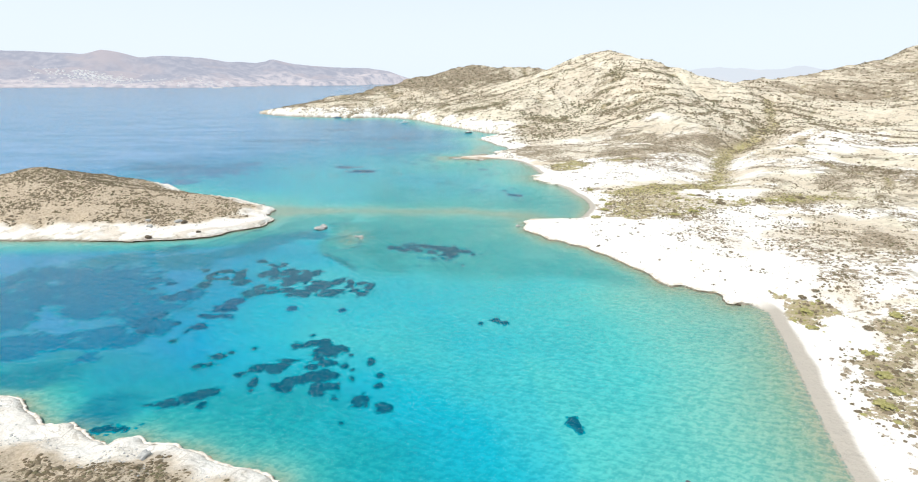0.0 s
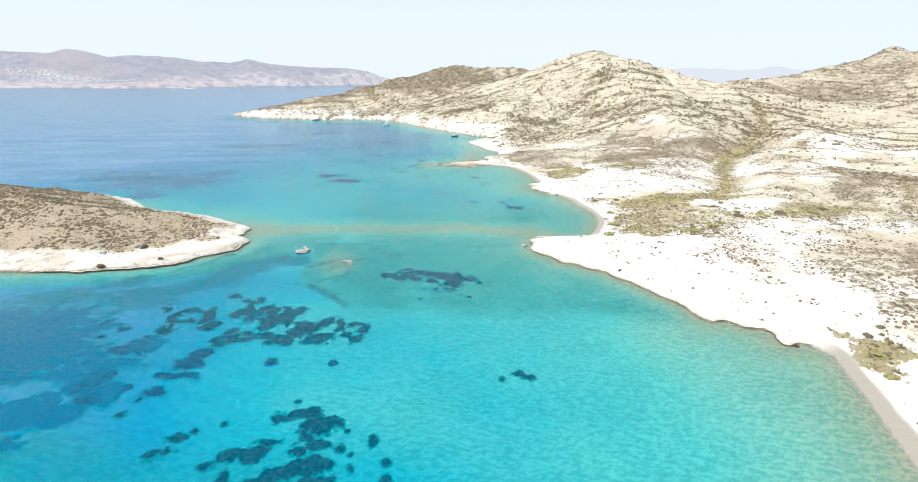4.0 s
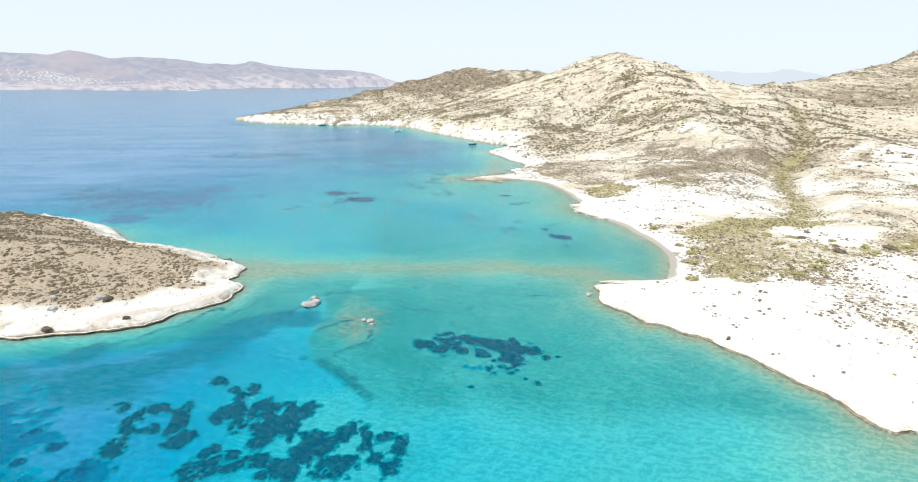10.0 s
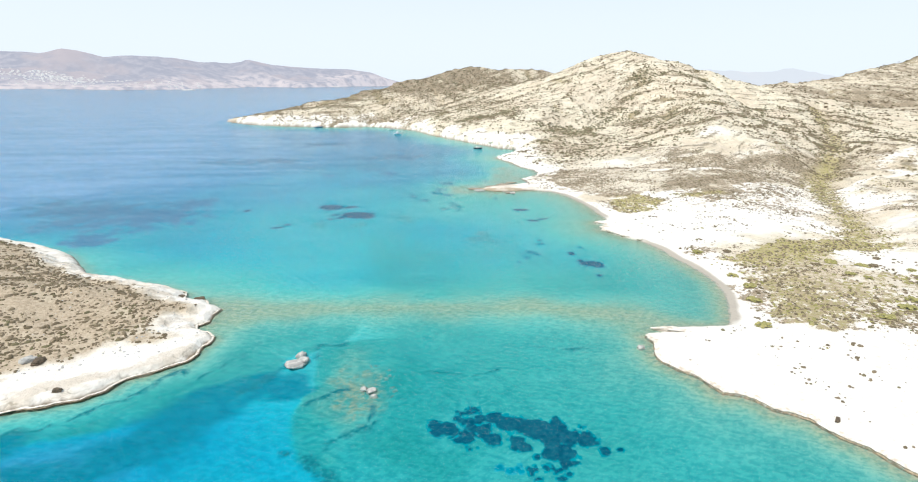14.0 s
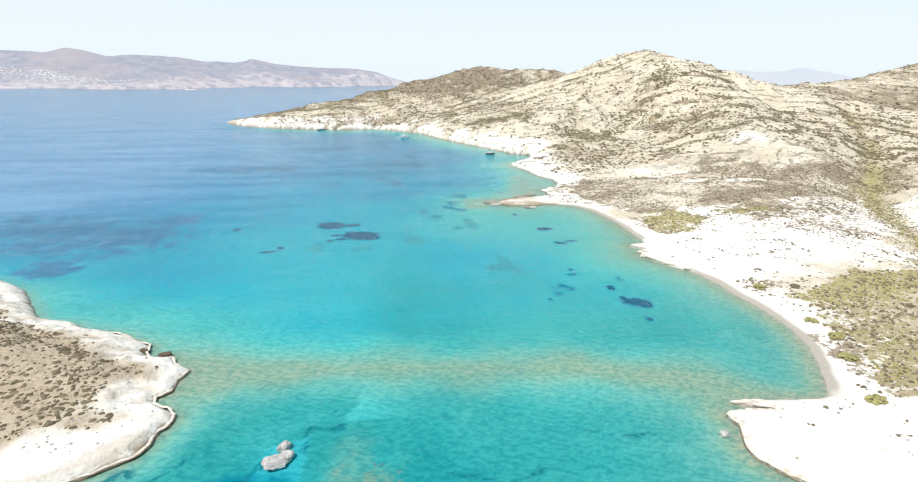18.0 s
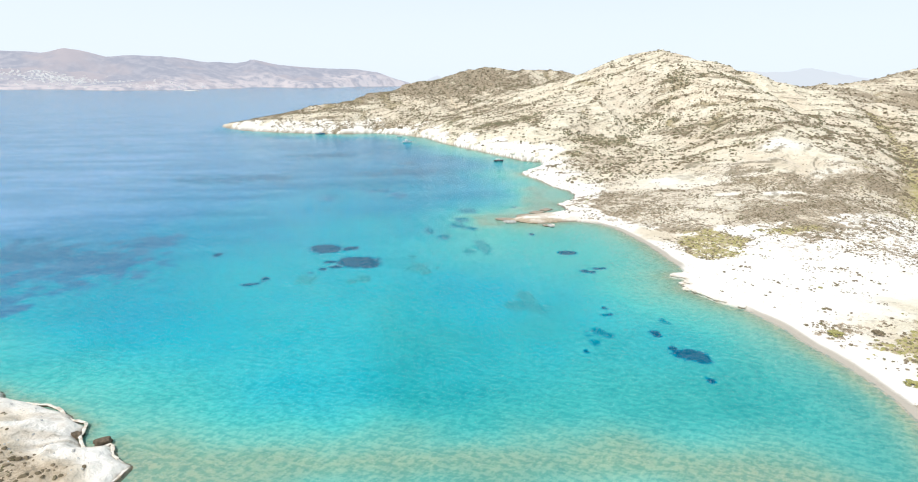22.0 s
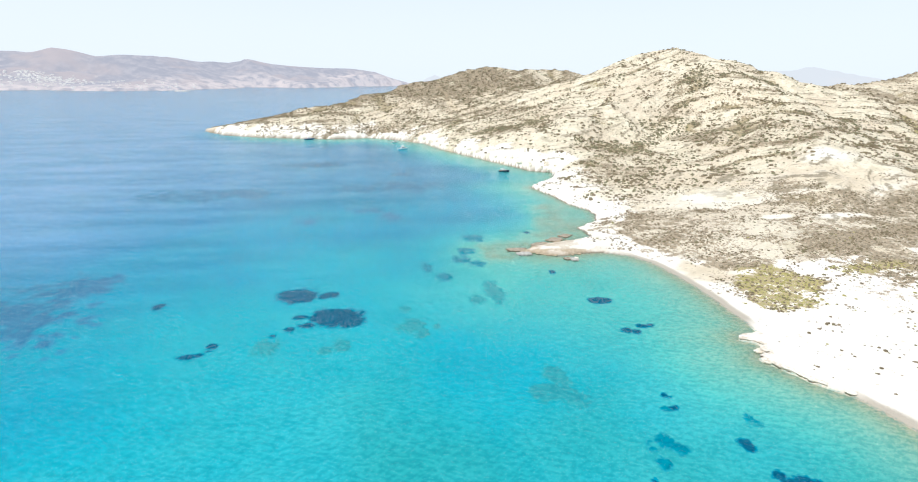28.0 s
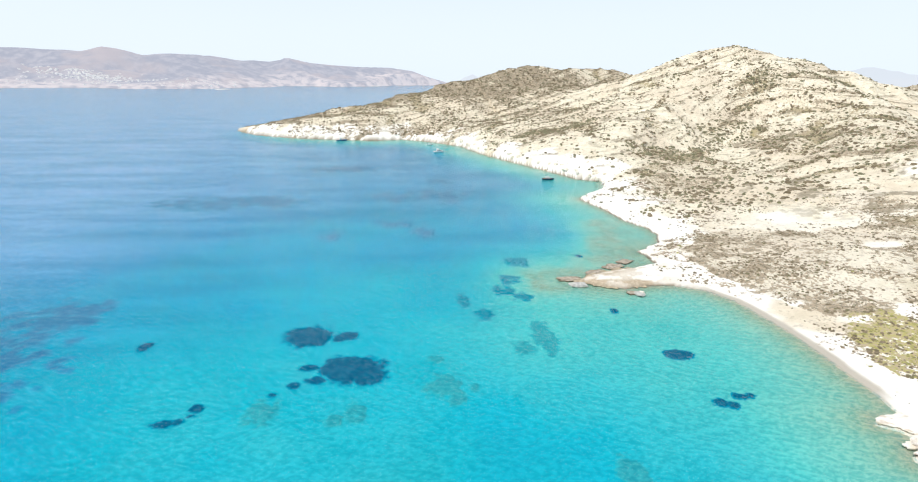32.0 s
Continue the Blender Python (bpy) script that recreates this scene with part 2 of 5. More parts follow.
def far_material(name, low, high, haze_glow, much, patches=1.0):
    """Land kilometres off; bright sea haze is mixed into its surface as a glow."""
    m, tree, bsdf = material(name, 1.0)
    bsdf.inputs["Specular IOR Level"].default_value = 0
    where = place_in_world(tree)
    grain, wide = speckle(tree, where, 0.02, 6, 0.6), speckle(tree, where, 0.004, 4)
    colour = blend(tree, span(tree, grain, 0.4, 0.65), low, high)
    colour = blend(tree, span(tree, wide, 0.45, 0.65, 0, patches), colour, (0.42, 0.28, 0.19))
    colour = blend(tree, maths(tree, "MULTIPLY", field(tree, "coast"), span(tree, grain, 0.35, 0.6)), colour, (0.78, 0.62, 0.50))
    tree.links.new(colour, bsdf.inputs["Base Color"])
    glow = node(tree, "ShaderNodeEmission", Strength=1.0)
    glow.inputs[0].default_value = (*haze_glow, 1)
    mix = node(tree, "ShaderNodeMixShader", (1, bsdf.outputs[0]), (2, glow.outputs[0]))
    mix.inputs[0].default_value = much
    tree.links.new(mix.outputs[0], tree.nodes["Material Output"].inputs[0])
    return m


GROUND, SEABED, WATER = ground_material(), seabed_material(), water_material()


def seagrass_material(name, low, high, sand):
    """Dark leaves, thinning out to sand at a meadow's rim."""
    m, tree, bsdf = material(name, 1.0)
    bsdf.inputs["Specular IOR Level"].default_value = 0
    grain = speckle(tree, place_in_world(tree), 0.9, 5, 0.65)
    leaves = blend(tree, span(tree, grain, 0.35, 0.65), low, high)
    rim = maths(tree, "ADD", field(tree, "thick"), maths(tree, "MULTIPLY", maths(tree, "SUBTRACT", grain, 0.5), 1.2))
    tree.links.new(blend(tree, span(tree, rim, 0.0, 0.6), sand, leaves), bsdf.inputs["Base Color"])
    return m


# the water's veil is mixed into these colours: bluer deep down, paler far out
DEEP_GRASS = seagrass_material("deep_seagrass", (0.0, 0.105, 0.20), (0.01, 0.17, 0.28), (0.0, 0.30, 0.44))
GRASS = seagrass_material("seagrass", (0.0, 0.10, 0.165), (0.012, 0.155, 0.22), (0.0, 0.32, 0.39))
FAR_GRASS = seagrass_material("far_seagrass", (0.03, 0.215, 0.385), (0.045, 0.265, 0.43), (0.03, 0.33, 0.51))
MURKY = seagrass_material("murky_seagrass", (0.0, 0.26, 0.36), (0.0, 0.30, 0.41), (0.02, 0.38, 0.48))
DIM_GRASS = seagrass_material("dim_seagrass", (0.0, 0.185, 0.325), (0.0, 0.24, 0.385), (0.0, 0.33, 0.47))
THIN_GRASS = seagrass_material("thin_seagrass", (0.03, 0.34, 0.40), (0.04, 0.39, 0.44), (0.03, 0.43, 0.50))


# ---- noise and plan ----
def lattice(ix, iy, seed):
    h = (ix.astype(np.int64) * 374761393 + iy.astype(np.int64) * 668265263 + seed * 974711) & 0x7FFFFFFF
    h = ((h ^ (h >> 13)) * 1274126177) & 0x7FFFFFFF
    return ((h ^ (h >> 16)) & 0xFFFF) / 32767.5 - 1


def bumps(x, y, size, seed=0, octaves=4, gain=0.5):
    """Smooth noise about 0, with features of that many metres."""
    total, amount = np.zeros_like(x, float), 1.0
    for k in range(octaves):
        c, s = math.cos(0.6 + 0.9 * k), math.sin(0.6 + 0.9 * k)
        u, v = (c * x - s * y) / size + 17.3 * k, (s * x + c * y) / size - 9.1 * k
        iu, iv = np.floor(u), np.floor(v)
        fu, fv = u - iu, v - iv
        fu, fv = fu ** 3 * (fu * (6 * fu - 15) + 10), fv ** 3 * (fv * (6 * fv - 15) + 10)
        a, b = lattice(iu, iv, seed + k), lattice(iu + 1, iv, seed + k)
        c, d = lattice(iu, iv + 1, seed + k), lattice(iu + 1, iv + 1, seed + k)
        total += amount * ((a * (1 - fu) + b * fu) * (1 - fv) + (c * (1 - fu) + d * fu) * fv)
        amount, size = amount * gain, size / 2.03
    return total


def ease(v, low, high):
    k = np.clip((v - low) / (high - low), 0, 1)
    return k * k * (3 - 2 * k)


def to_line(x, y, points, closed=False):
    """Distance to a polyline, and how far along it (in segments) the nearest place lies."""
    best, along = np.full(x.shape, 1e9), np.zeros(x.shape)
    pts = list(points) + ([points[0]] if closed else [])
    for n, ((ax, ay), (bx, by)) in enumerate(zip(pts, pts[1:])):
        dx, dy = float(bx - ax), float(by - ay)
        k = np.clip(((x - ax) * dx + (y - ay) * dy) / (dx * dx + dy * dy + 1e-9), 0, 1)
        d = np.hypot(x - ax - k * dx, y - ay - k * dy)
        near = d < best
        best[near], along[near] = d[near], n + k[near]
    return best, along


def inside(x, y, points):
    odd = np.zeros(x.shape, bool)
    for (ax, ay), (bx, by) in zip(points, points[1:] + points[:1]):
        if ay != by:
            odd ^= ((ay > y) != (by > y)) & (x < (bx - ax) * (y - ay) / (by - ay) + ax)
    return odd


def from_shore(x, y, points, rough=1.0):
    """Metres inland of a shoreline (below zero: out at sea), with small coves and teeth; beaches run smooth."""
    if points is MAINLAND and rough == 1.0:
        rough = np.interp(y, [196, 206, 334, 342, 440, 446, 486, 492, 582, 592, 800], [0.12, 0.35, 0.35, 0.12, 0.12, 0.3, 0.3, 0.12, 0.12, 0.6, 1.0])
    d = to_line(x, y, points, True)[0]
    return np.where(inside(x, y, points), d, -d) + rough * (1.1 * bumps(x, y, 9, 5, 3) + 0.75 * bumps(x, y, 3.1, 8, 2))


def near_shore(x, y, points, rough, margin):
    """from_shore for a small outline; far below zero well outside it."""
    p = np.array(points)
    lo, hi = p.min(0) - margin, p.max(0) + margin
    near = (x > lo[0]) & (x < hi[0]) & (y > lo[1]) & (y < hi[1])
    value = np.full(x.shape, -99.0)
    if near.any():
        value[near] = from_shore(x[near], y[near], points, rough)
    return value


SOUTH_BEACH = [(60, -600), (76, -200), (88, -60), (99, 30), (108, 82), (115, 108), (118.5, 116.3), (122.5, 125.5), (128.3, 137.3), (135.4, 151.2), (143.7, 167.7), (151.4, 183.7), (157.5, 197)]
PROMONTORY = [(155.3, 204), (152, 206), (148.2, 204.8), (146.3, 206), (146.5, 210), (148.6, 213.4), (148.3, 217), (142, 220), (139.6, 224), (138, 226.5), (133, 226), (131, 229), (130, 235), (130.3, 240.5),
              (128.5, 246), (125.5, 252), (124.5, 258), (122, 264), (120.5, 268.5), (117.2, 273), (116.1, 278), (115.8, 282), (112, 284), (108, 286.5), (106.5, 291.5), (103.5, 294), (98.8, 296),
              (97.5, 302), (96.5, 306.5), (93.5, 310), (90.6, 315.5), (91.2, 321), (94.5, 328.5), (93.8, 333.5), (98, 334.5), (111, 333.8), (104, 336), (100.5, 338.8), (108, 340)]
NORTH_BEACH = [(118, 338.5), (126, 337.5), (131, 339), (135.5, 345), (142.5, 356), (148.5, 367), (152, 378), (153.8, 391), (153.5, 403), (152.3, 414), (152.8, 427), (151, 438)]
LEDGES = [(149, 444.5), (145.5, 449.5), (142.5, 454), (141.3, 457.3), (139.5, 461.5), (137.5, 465), (135.2, 469), (136.5, 471.3), (142.5, 472.8), (138.6, 474.5), (143.5, 478.3), (142, 481.5), (137.8, 484), (140.8, 487), (148.5, 487.2)]
THIRD_BEACH = [(150.5, 502), (150.7, 516), (151.3, 534), (149.8, 550), (147, 569), (140, 581), (128, 588)]
POINT = [(115, 587.5), (104, 585), (92, 589), (84, 596), (92, 601), (103, 606), (118, 611), (133, 618), (134, 628), (131, 637), (150, 652), (156, 668), (156, 682), (149, 698), (146, 720), (143, 738), (137, 765)]
FAR_SHORE = [(170, 800), (180, 834), (160, 847), (140, 894), (114, 949), (89, 1006), (73, 1068), (37, 1115), (-3, 1140), (-43, 1128), (-100, 1134),
             (-159, 1151), (-216, 1184), (-262, 1244), (-240, 1275), (-150, 1330), (-40, 1420)]
BEYOND = [(100, 1560), (300, 1750), (700, 2100), (1300, 2600), (2600, 3300), (3100, 3300), (3100, -600)]
MAINLAND = SOUTH_BEACH + PROMONTORY + NORTH_BEACH + LEDGES + THIRD_BEACH + POINT + FAR_SHORE + BEYOND
ISLET = [(-58, 352.5), (-60.5, 355.5), (-65.5, 359), (-66.5, 362.5), (-63, 365), (-63.5, 371), (-61.5, 376.5), (-67, 381), (-69.5, 386), (-71.4, 384.6), (-75.4, 384.8), (-79.5, 390), (-79.8, 395),
         (-84, 397.5), (-89.5, 402.5), (-95, 405.5), (-109, 411), (-113, 415.5), (-127, 420.5), (-135, 431), (-150, 452), (-165, 465), (-200, 485), (-250, 478), (-290, 440), (-305, 385), (-265, 335),
         (-190, 320), (-163, 318), (-144, 315.5), (-134, 315), (-122, 313), (-112, 315), (-101.5, 314.5), (-92.5, 316.5), (-85, 318.5), (-80.5, 322), (-76.5, 328), (-70, 331), (-66, 334), (-62.3, 336.5),
         (-60.5, 341), (-59.8, 346), (-58, 350)]
HEADLAND = [(-94, 166.3), (-87.5, 165), (-81, 157.8), (-75, 152.4), (-71.5, 151.5), (-68, 152), (-66, 149.5), (-63, 147.4), (-59.5, 144.3), (-55, 141.5), (-53.6, 143.6), (-48.6, 144), (-46, 141.8), (-39, 140),
            (-32.5, 136.5), (-26, 132), (-22.9, 130.4), (-18.9, 129.9), (-16, 128), (-11.6, 125),
            (-4, 108), (-3, 80), (-12, 30), (-30, -60), (-80, -160), (-260, -160), (-330, 20), (-250, 120), (-170, 158), (-120, 172)]

# ridges of the main island: x, y, height along the crest; reach to the sides
RIDGES = [
    ([(-262, 1244, 3), (-190, 1225, 17), (-60, 1250, 46), (63, 1300, 71), (104, 1320, 81), (207, 1330, 103), (272, 1340, 100), (370, 1380, 109), (430, 1390, 94)], 150),
    ([(330, 1180, 92), (357, 1150, 106), (397, 1130, 119), (451, 1110, 133), (492, 1080, 122), (528, 1050, 113), (582, 1030, 94), (640, 990, 66)], 190),
    ([(465, 1040, 88), (486, 933, 76), (420, 820, 56), (352, 700, 34), (300, 610, 14)], 120),
    ([(350, 1075, 74), (310, 1020, 62), (230, 920, 40), (190, 850, 18)], 90),
    ([(680, 1020, 55), (760, 1120, 62), (936, 1300, 80), (1082, 1350, 99), (1222, 1400, 114), (1368, 1450, 134), (1537, 1500, 159), (2000, 1500, 172)], 260),
    ([(1537, 1500, 150), (1150, 980, 82), (860, 700, 52), (640, 500, 30), (480, 330, 20), (420, 150, 22), (460, -200, 26)], 190),
    ([(620, 850, 34), (600, 740, 30), (472, 540, 17), (370, 450, 10)], 110),
]
GULLY = [(225, 414), (262, 415), (291, 446), (313, 476), (330, 505), (361, 553), (430, 624), (500, 692), (600, 800), (680, 930)]
FLAT = [(173, 409), (170, 384), (161, 357), (145, 333), (156, 326), (183, 322), (218, 331), (240, 342), (262, 346), (232, 372), (223, 390), (236, 402), (262, 407), (290, 401), (290, 412), (262, 421), (226, 431), (194, 413)]
HEATH = [(148, 613), (166, 562), (172, 548), (205, 553), (230, 546), (300, 548), (350, 556), (395, 590), (410, 640), (385, 655), (345, 632), (300, 640), (262, 640), (235, 652), (200, 664), (168, 652)]
MEADOW = [(170, 538), (163, 515), (168, 502), (191, 504), (206, 522), (205, 549), (184, 553)]
DUNE = [(167, 208), (184, 200), (181, 188), (172, 186), (163, 178), (158, 186), (163, 196)]
RAVINE = [(429, 1001), (393, 980), (340, 949), (329, 917), (273, 865), (240, 855), (199, 799)]
STIPPLED = [(383, 935), (425, 905), (400, 743), (368, 709), (352, 781), (345, 885)]
RAVINES = [(347, 936, 42, 26), (258, 884, 44, 18), (435, 1015, 26, 20), (178, 1008, 46, 16), (500, 990, 40, 18)]


def crest(x, y, line, reach):
    """A ridge that falls off to both sides of its crest."""
    d, k = to_line(x, y, [p[:2] for p in line])
    return np.interp(k, range(len(line)), [p[2] for p in line]) * np.exp(-((d / reach) ** 1.35))


def strata(x, y, z):
    """How many beds of rock lie below a place; they arch over the main hill and dip to the sea on either side."""
    arch = np.interp(x - 0.15 * (y - 1000), [-400, 60, 300, 440, 600, 900, 1700], [-60, -10, 62, 108, 92, 60, 10])
    return (z - arch + 0.04 * y) / 12.0 + 1.1 * bumps(x, y, 230, 21, 3) + 0.30 * bumps(x, y, 70, 23, 2) + 0.05 * bumps(x, y, 18, 22, 2)


def mainland_height(x, y):
    s = from_shore(x, y, MAINLAND)
    hills = np.stack([crest(x, y, *r) for r in RIDGES])
    z = (hills ** 5).sum(0) ** 0.2
    far = np.maximum(ease(y, 450, 850), ease(s, 120, 300))
    ravine = (1 - np.minimum(np.abs(bumps(x, y, 190, 12, 3)) * 1.6, 1)) ** 2
    z = z + (5.5 * bumps(x, y, 90, 2, 3) + 1.5 * bumps(x, y, 24, 3, 3)) * (0.2 + 0.8 * far) * ease(s, 10, 120) - 8 * (ravine - 0.25) * ease(z, 12, 60)
    d, k = to_line(x, y, RAVINE)
    z -= 13 * np.exp(-((d / (20 + 5 * k)) ** 2)) * ease(z, 10, 40) * ease(k, 0.0, 1.0)
    d, k = to_line(x, y, GULLY)
    z -= (1.5 + 1.5 * k) * np.exp(-((d / 26) ** 2)) * ease(s, 20, 90)
    t = strata(x, y, z) % 1
    z = z + 3.2 * (ease(t, 0.6, 0.98) - t) * ease(z, 6, 22) * ease(s, 15, 60) * ease(bumps(x, y, 80, 24, 2), -0.5, 0.3)
    slope = np.interp(y, [-200, 200, 215, 330, 345, 440, 455, 490, 505, 575, 600, 770, 860, 3000],
                      [0.09, 0.09, 0.13, 0.13, 0.08, 0.08, 0.10, 0.10, 0.07, 0.07, 0.12, 0.16, 0.6, 0.6])
    lip = np.interp(y, [-200, 195, 207, 333, 342, 442, 455, 488, 498, 582, 590, 620, 700, 840, 3000], [0, 0, 1.6, 1.6, 0, 0, 1.3, 1.3, 0, 0, 0.8, 0.8, 0.5, 4, 2.2])
    shore = lip * ease(s, 0.1, 2.3) + slope * np.maximum(s, 0) + 0.25 * bumps(x, y, 12, 31, 3) * ease(s, 2, 12)
    z = np.minimum(np.maximum(z, 1.5), shore + 0.012 * np.maximum(s - 30, 0) ** 1.35) + 0.6 * bumps(x, y, 26, 33, 3) * ease(s, 15, 60)
    return np.where(s > 0, z, np.maximum(1.2 * s, -2.5)), s


def islet_height(x, y):
    s = from_shore(x, y, ISLET, 0.45)
    top = crest(x, y, [(-60, 366, 3), (-100, 378, 8), (-145, 391, 20), (-190, 402, 32), (-240, 408, 31), (-290, 411, 15)], 62)
    shore = 1.3 * ease(s, 0.1, 2.2) + 0.30 * np.maximum(s, 0) + (0.9 * bumps(x, y, 9, 41, 3) - 0.9 * np.maximum(0.35 - np.abs(bumps(x, y, 7, 43, 2)), 0)) * ease(s, 1, 6) * (1 - ease(s, 18, 30))
    shore += (0.55 * bumps(x, y, 4.2, 44, 3, 0.6) + 0.5 * np.abs(bumps(x + 0.6 * y, 2.5 * (y - 0.5 * x), 9, 45, 3))) * ease(s, 1, 4) * (1 - ease(s, 18, 30))
    z = np.minimum(np.maximum(top, 1.5), shore) + 0.5 * bumps(x, y, 14, 42, 3) * ease(s, 4, 20)
    return np.where(s > 0, z, np.maximum(1.2 * s, -2.5)), s


def headland_height(x, y):
    s = from_shore(x, y, HEADLAND, 0.45)
    shore = 1.2 * ease(s, 0.1, 2.0) + 0.20 * np.maximum(s, 0) + 0.8 * bumps(x, y, 7, 51, 3) * ease(s, 1, 6)
    z = np.minimum(shore, 3 + 0.12 * s + 9 * ease(s, 5, 90)) + 0.35 * bumps(x, y, 12, 52, 3) * ease(s, 3, 15)
    return np.where(s > 0, z, np.maximum(1.2 * s, -2.5)), s


def steps(*stretches):
    """Grid lines from stretches of (start, end, step)."""
    return np.concatenate([np.arange(a, b, d) for a, b, d in stretches])


def sheet(name, xs, ys, z, keep, mat, fields):
    """A gridded surface; keep says which of its points stay; fields are named amounts for the material."""
    ny, nx = z.shape
    gx, gy = np.meshgrid(xs, ys)
    idx = np.arange(nx * ny).reshape(ny, nx)
    quads = np.stack([idx[:-1, :-1], idx[:-1, 1:], idx[1:, 1:], idx[1:, :-1]], -1).reshape(-1, 4)
    quads = quads[keep.ravel()[quads].any(1)]
    used, quads = np.unique(quads, return_inverse=True)
    quads = quads.reshape(-1, 4)
    co = np.stack([gx.ravel()[used], gy.ravel()[used], z.ravel()[used]], -1)
    me = bpy.data.meshes.new(name)
    fill(me, co, quads)
    for key, value in fields.items():
        me.attributes.new(key, "FLOAT", "POINT").data.foreach_set("value", value.ravel()[used].astype(np.float32))
    me.materials.append(mat)
    return new(name, me)


def fill(me, co, faces, smooth=True):
    """Puts points and faces of one size into an empty mesh."""
    n, k = faces.shape
    me.vertices.add(len(co))
    me.vertices.foreach_set("co", co.astype(np.float32).ravel())
    me.loops.add(n * k)
    me.loops.foreach_set("vertex_index", faces.astype(np.int32).ravel())
    me.polygons.add(n)
    me.polygons.foreach_set("loop_start", (np.arange(n) * k).astype(np.int32))
    me.polygons.foreach_set("loop_total", np.full(n, k, np.int32))
    me.polygons.foreach_set("use_smooth", np.full(n, smooth))
    me.update(calc_edges=True)
    me.validate()


# ---- ground ----
WHITE_PLACES = [(236, 674, 18, 14), (251, 611, 10, 5), (286, 602, 20, 5), (185, 546, 7, 4), (218, 537, 10, 6), (360, 701, 22, 14), (247, 506, 16, 5), (262, 384, 24, 12), (283, 418, 12, 4), (280, 449, 7, 5), (319, 438, 20, 10), (222, 455, 28, 22), (186, 446, 24, 20), (362, 430, 18, 12), (302, 460, 9, 5), (471, 526, 24, 18), (410, 480, 22, 12)]


def area(x, y, points, soft, seed):
    """1 inside an outline, 0 outside, with a ragged rim."""
    return ease(near_shore(x, y, points, 0, 3 * soft) + soft * bumps(x, y, 3.2 * soft, seed, 4, 0.6), -0.35 * soft, 0.65 * soft)


def spot(x, y, px, py, rx, ry, seed):
    far = np.hypot((x - px) / rx, (y - py) / ry)
    value, near = np.zeros(x.shape), far < 2.2
    if near.any():
        value[near] = np.exp(-((far[near] + 0.35 * bumps(x[near], y[near], 12, seed, 3)) ** 4))
    return value


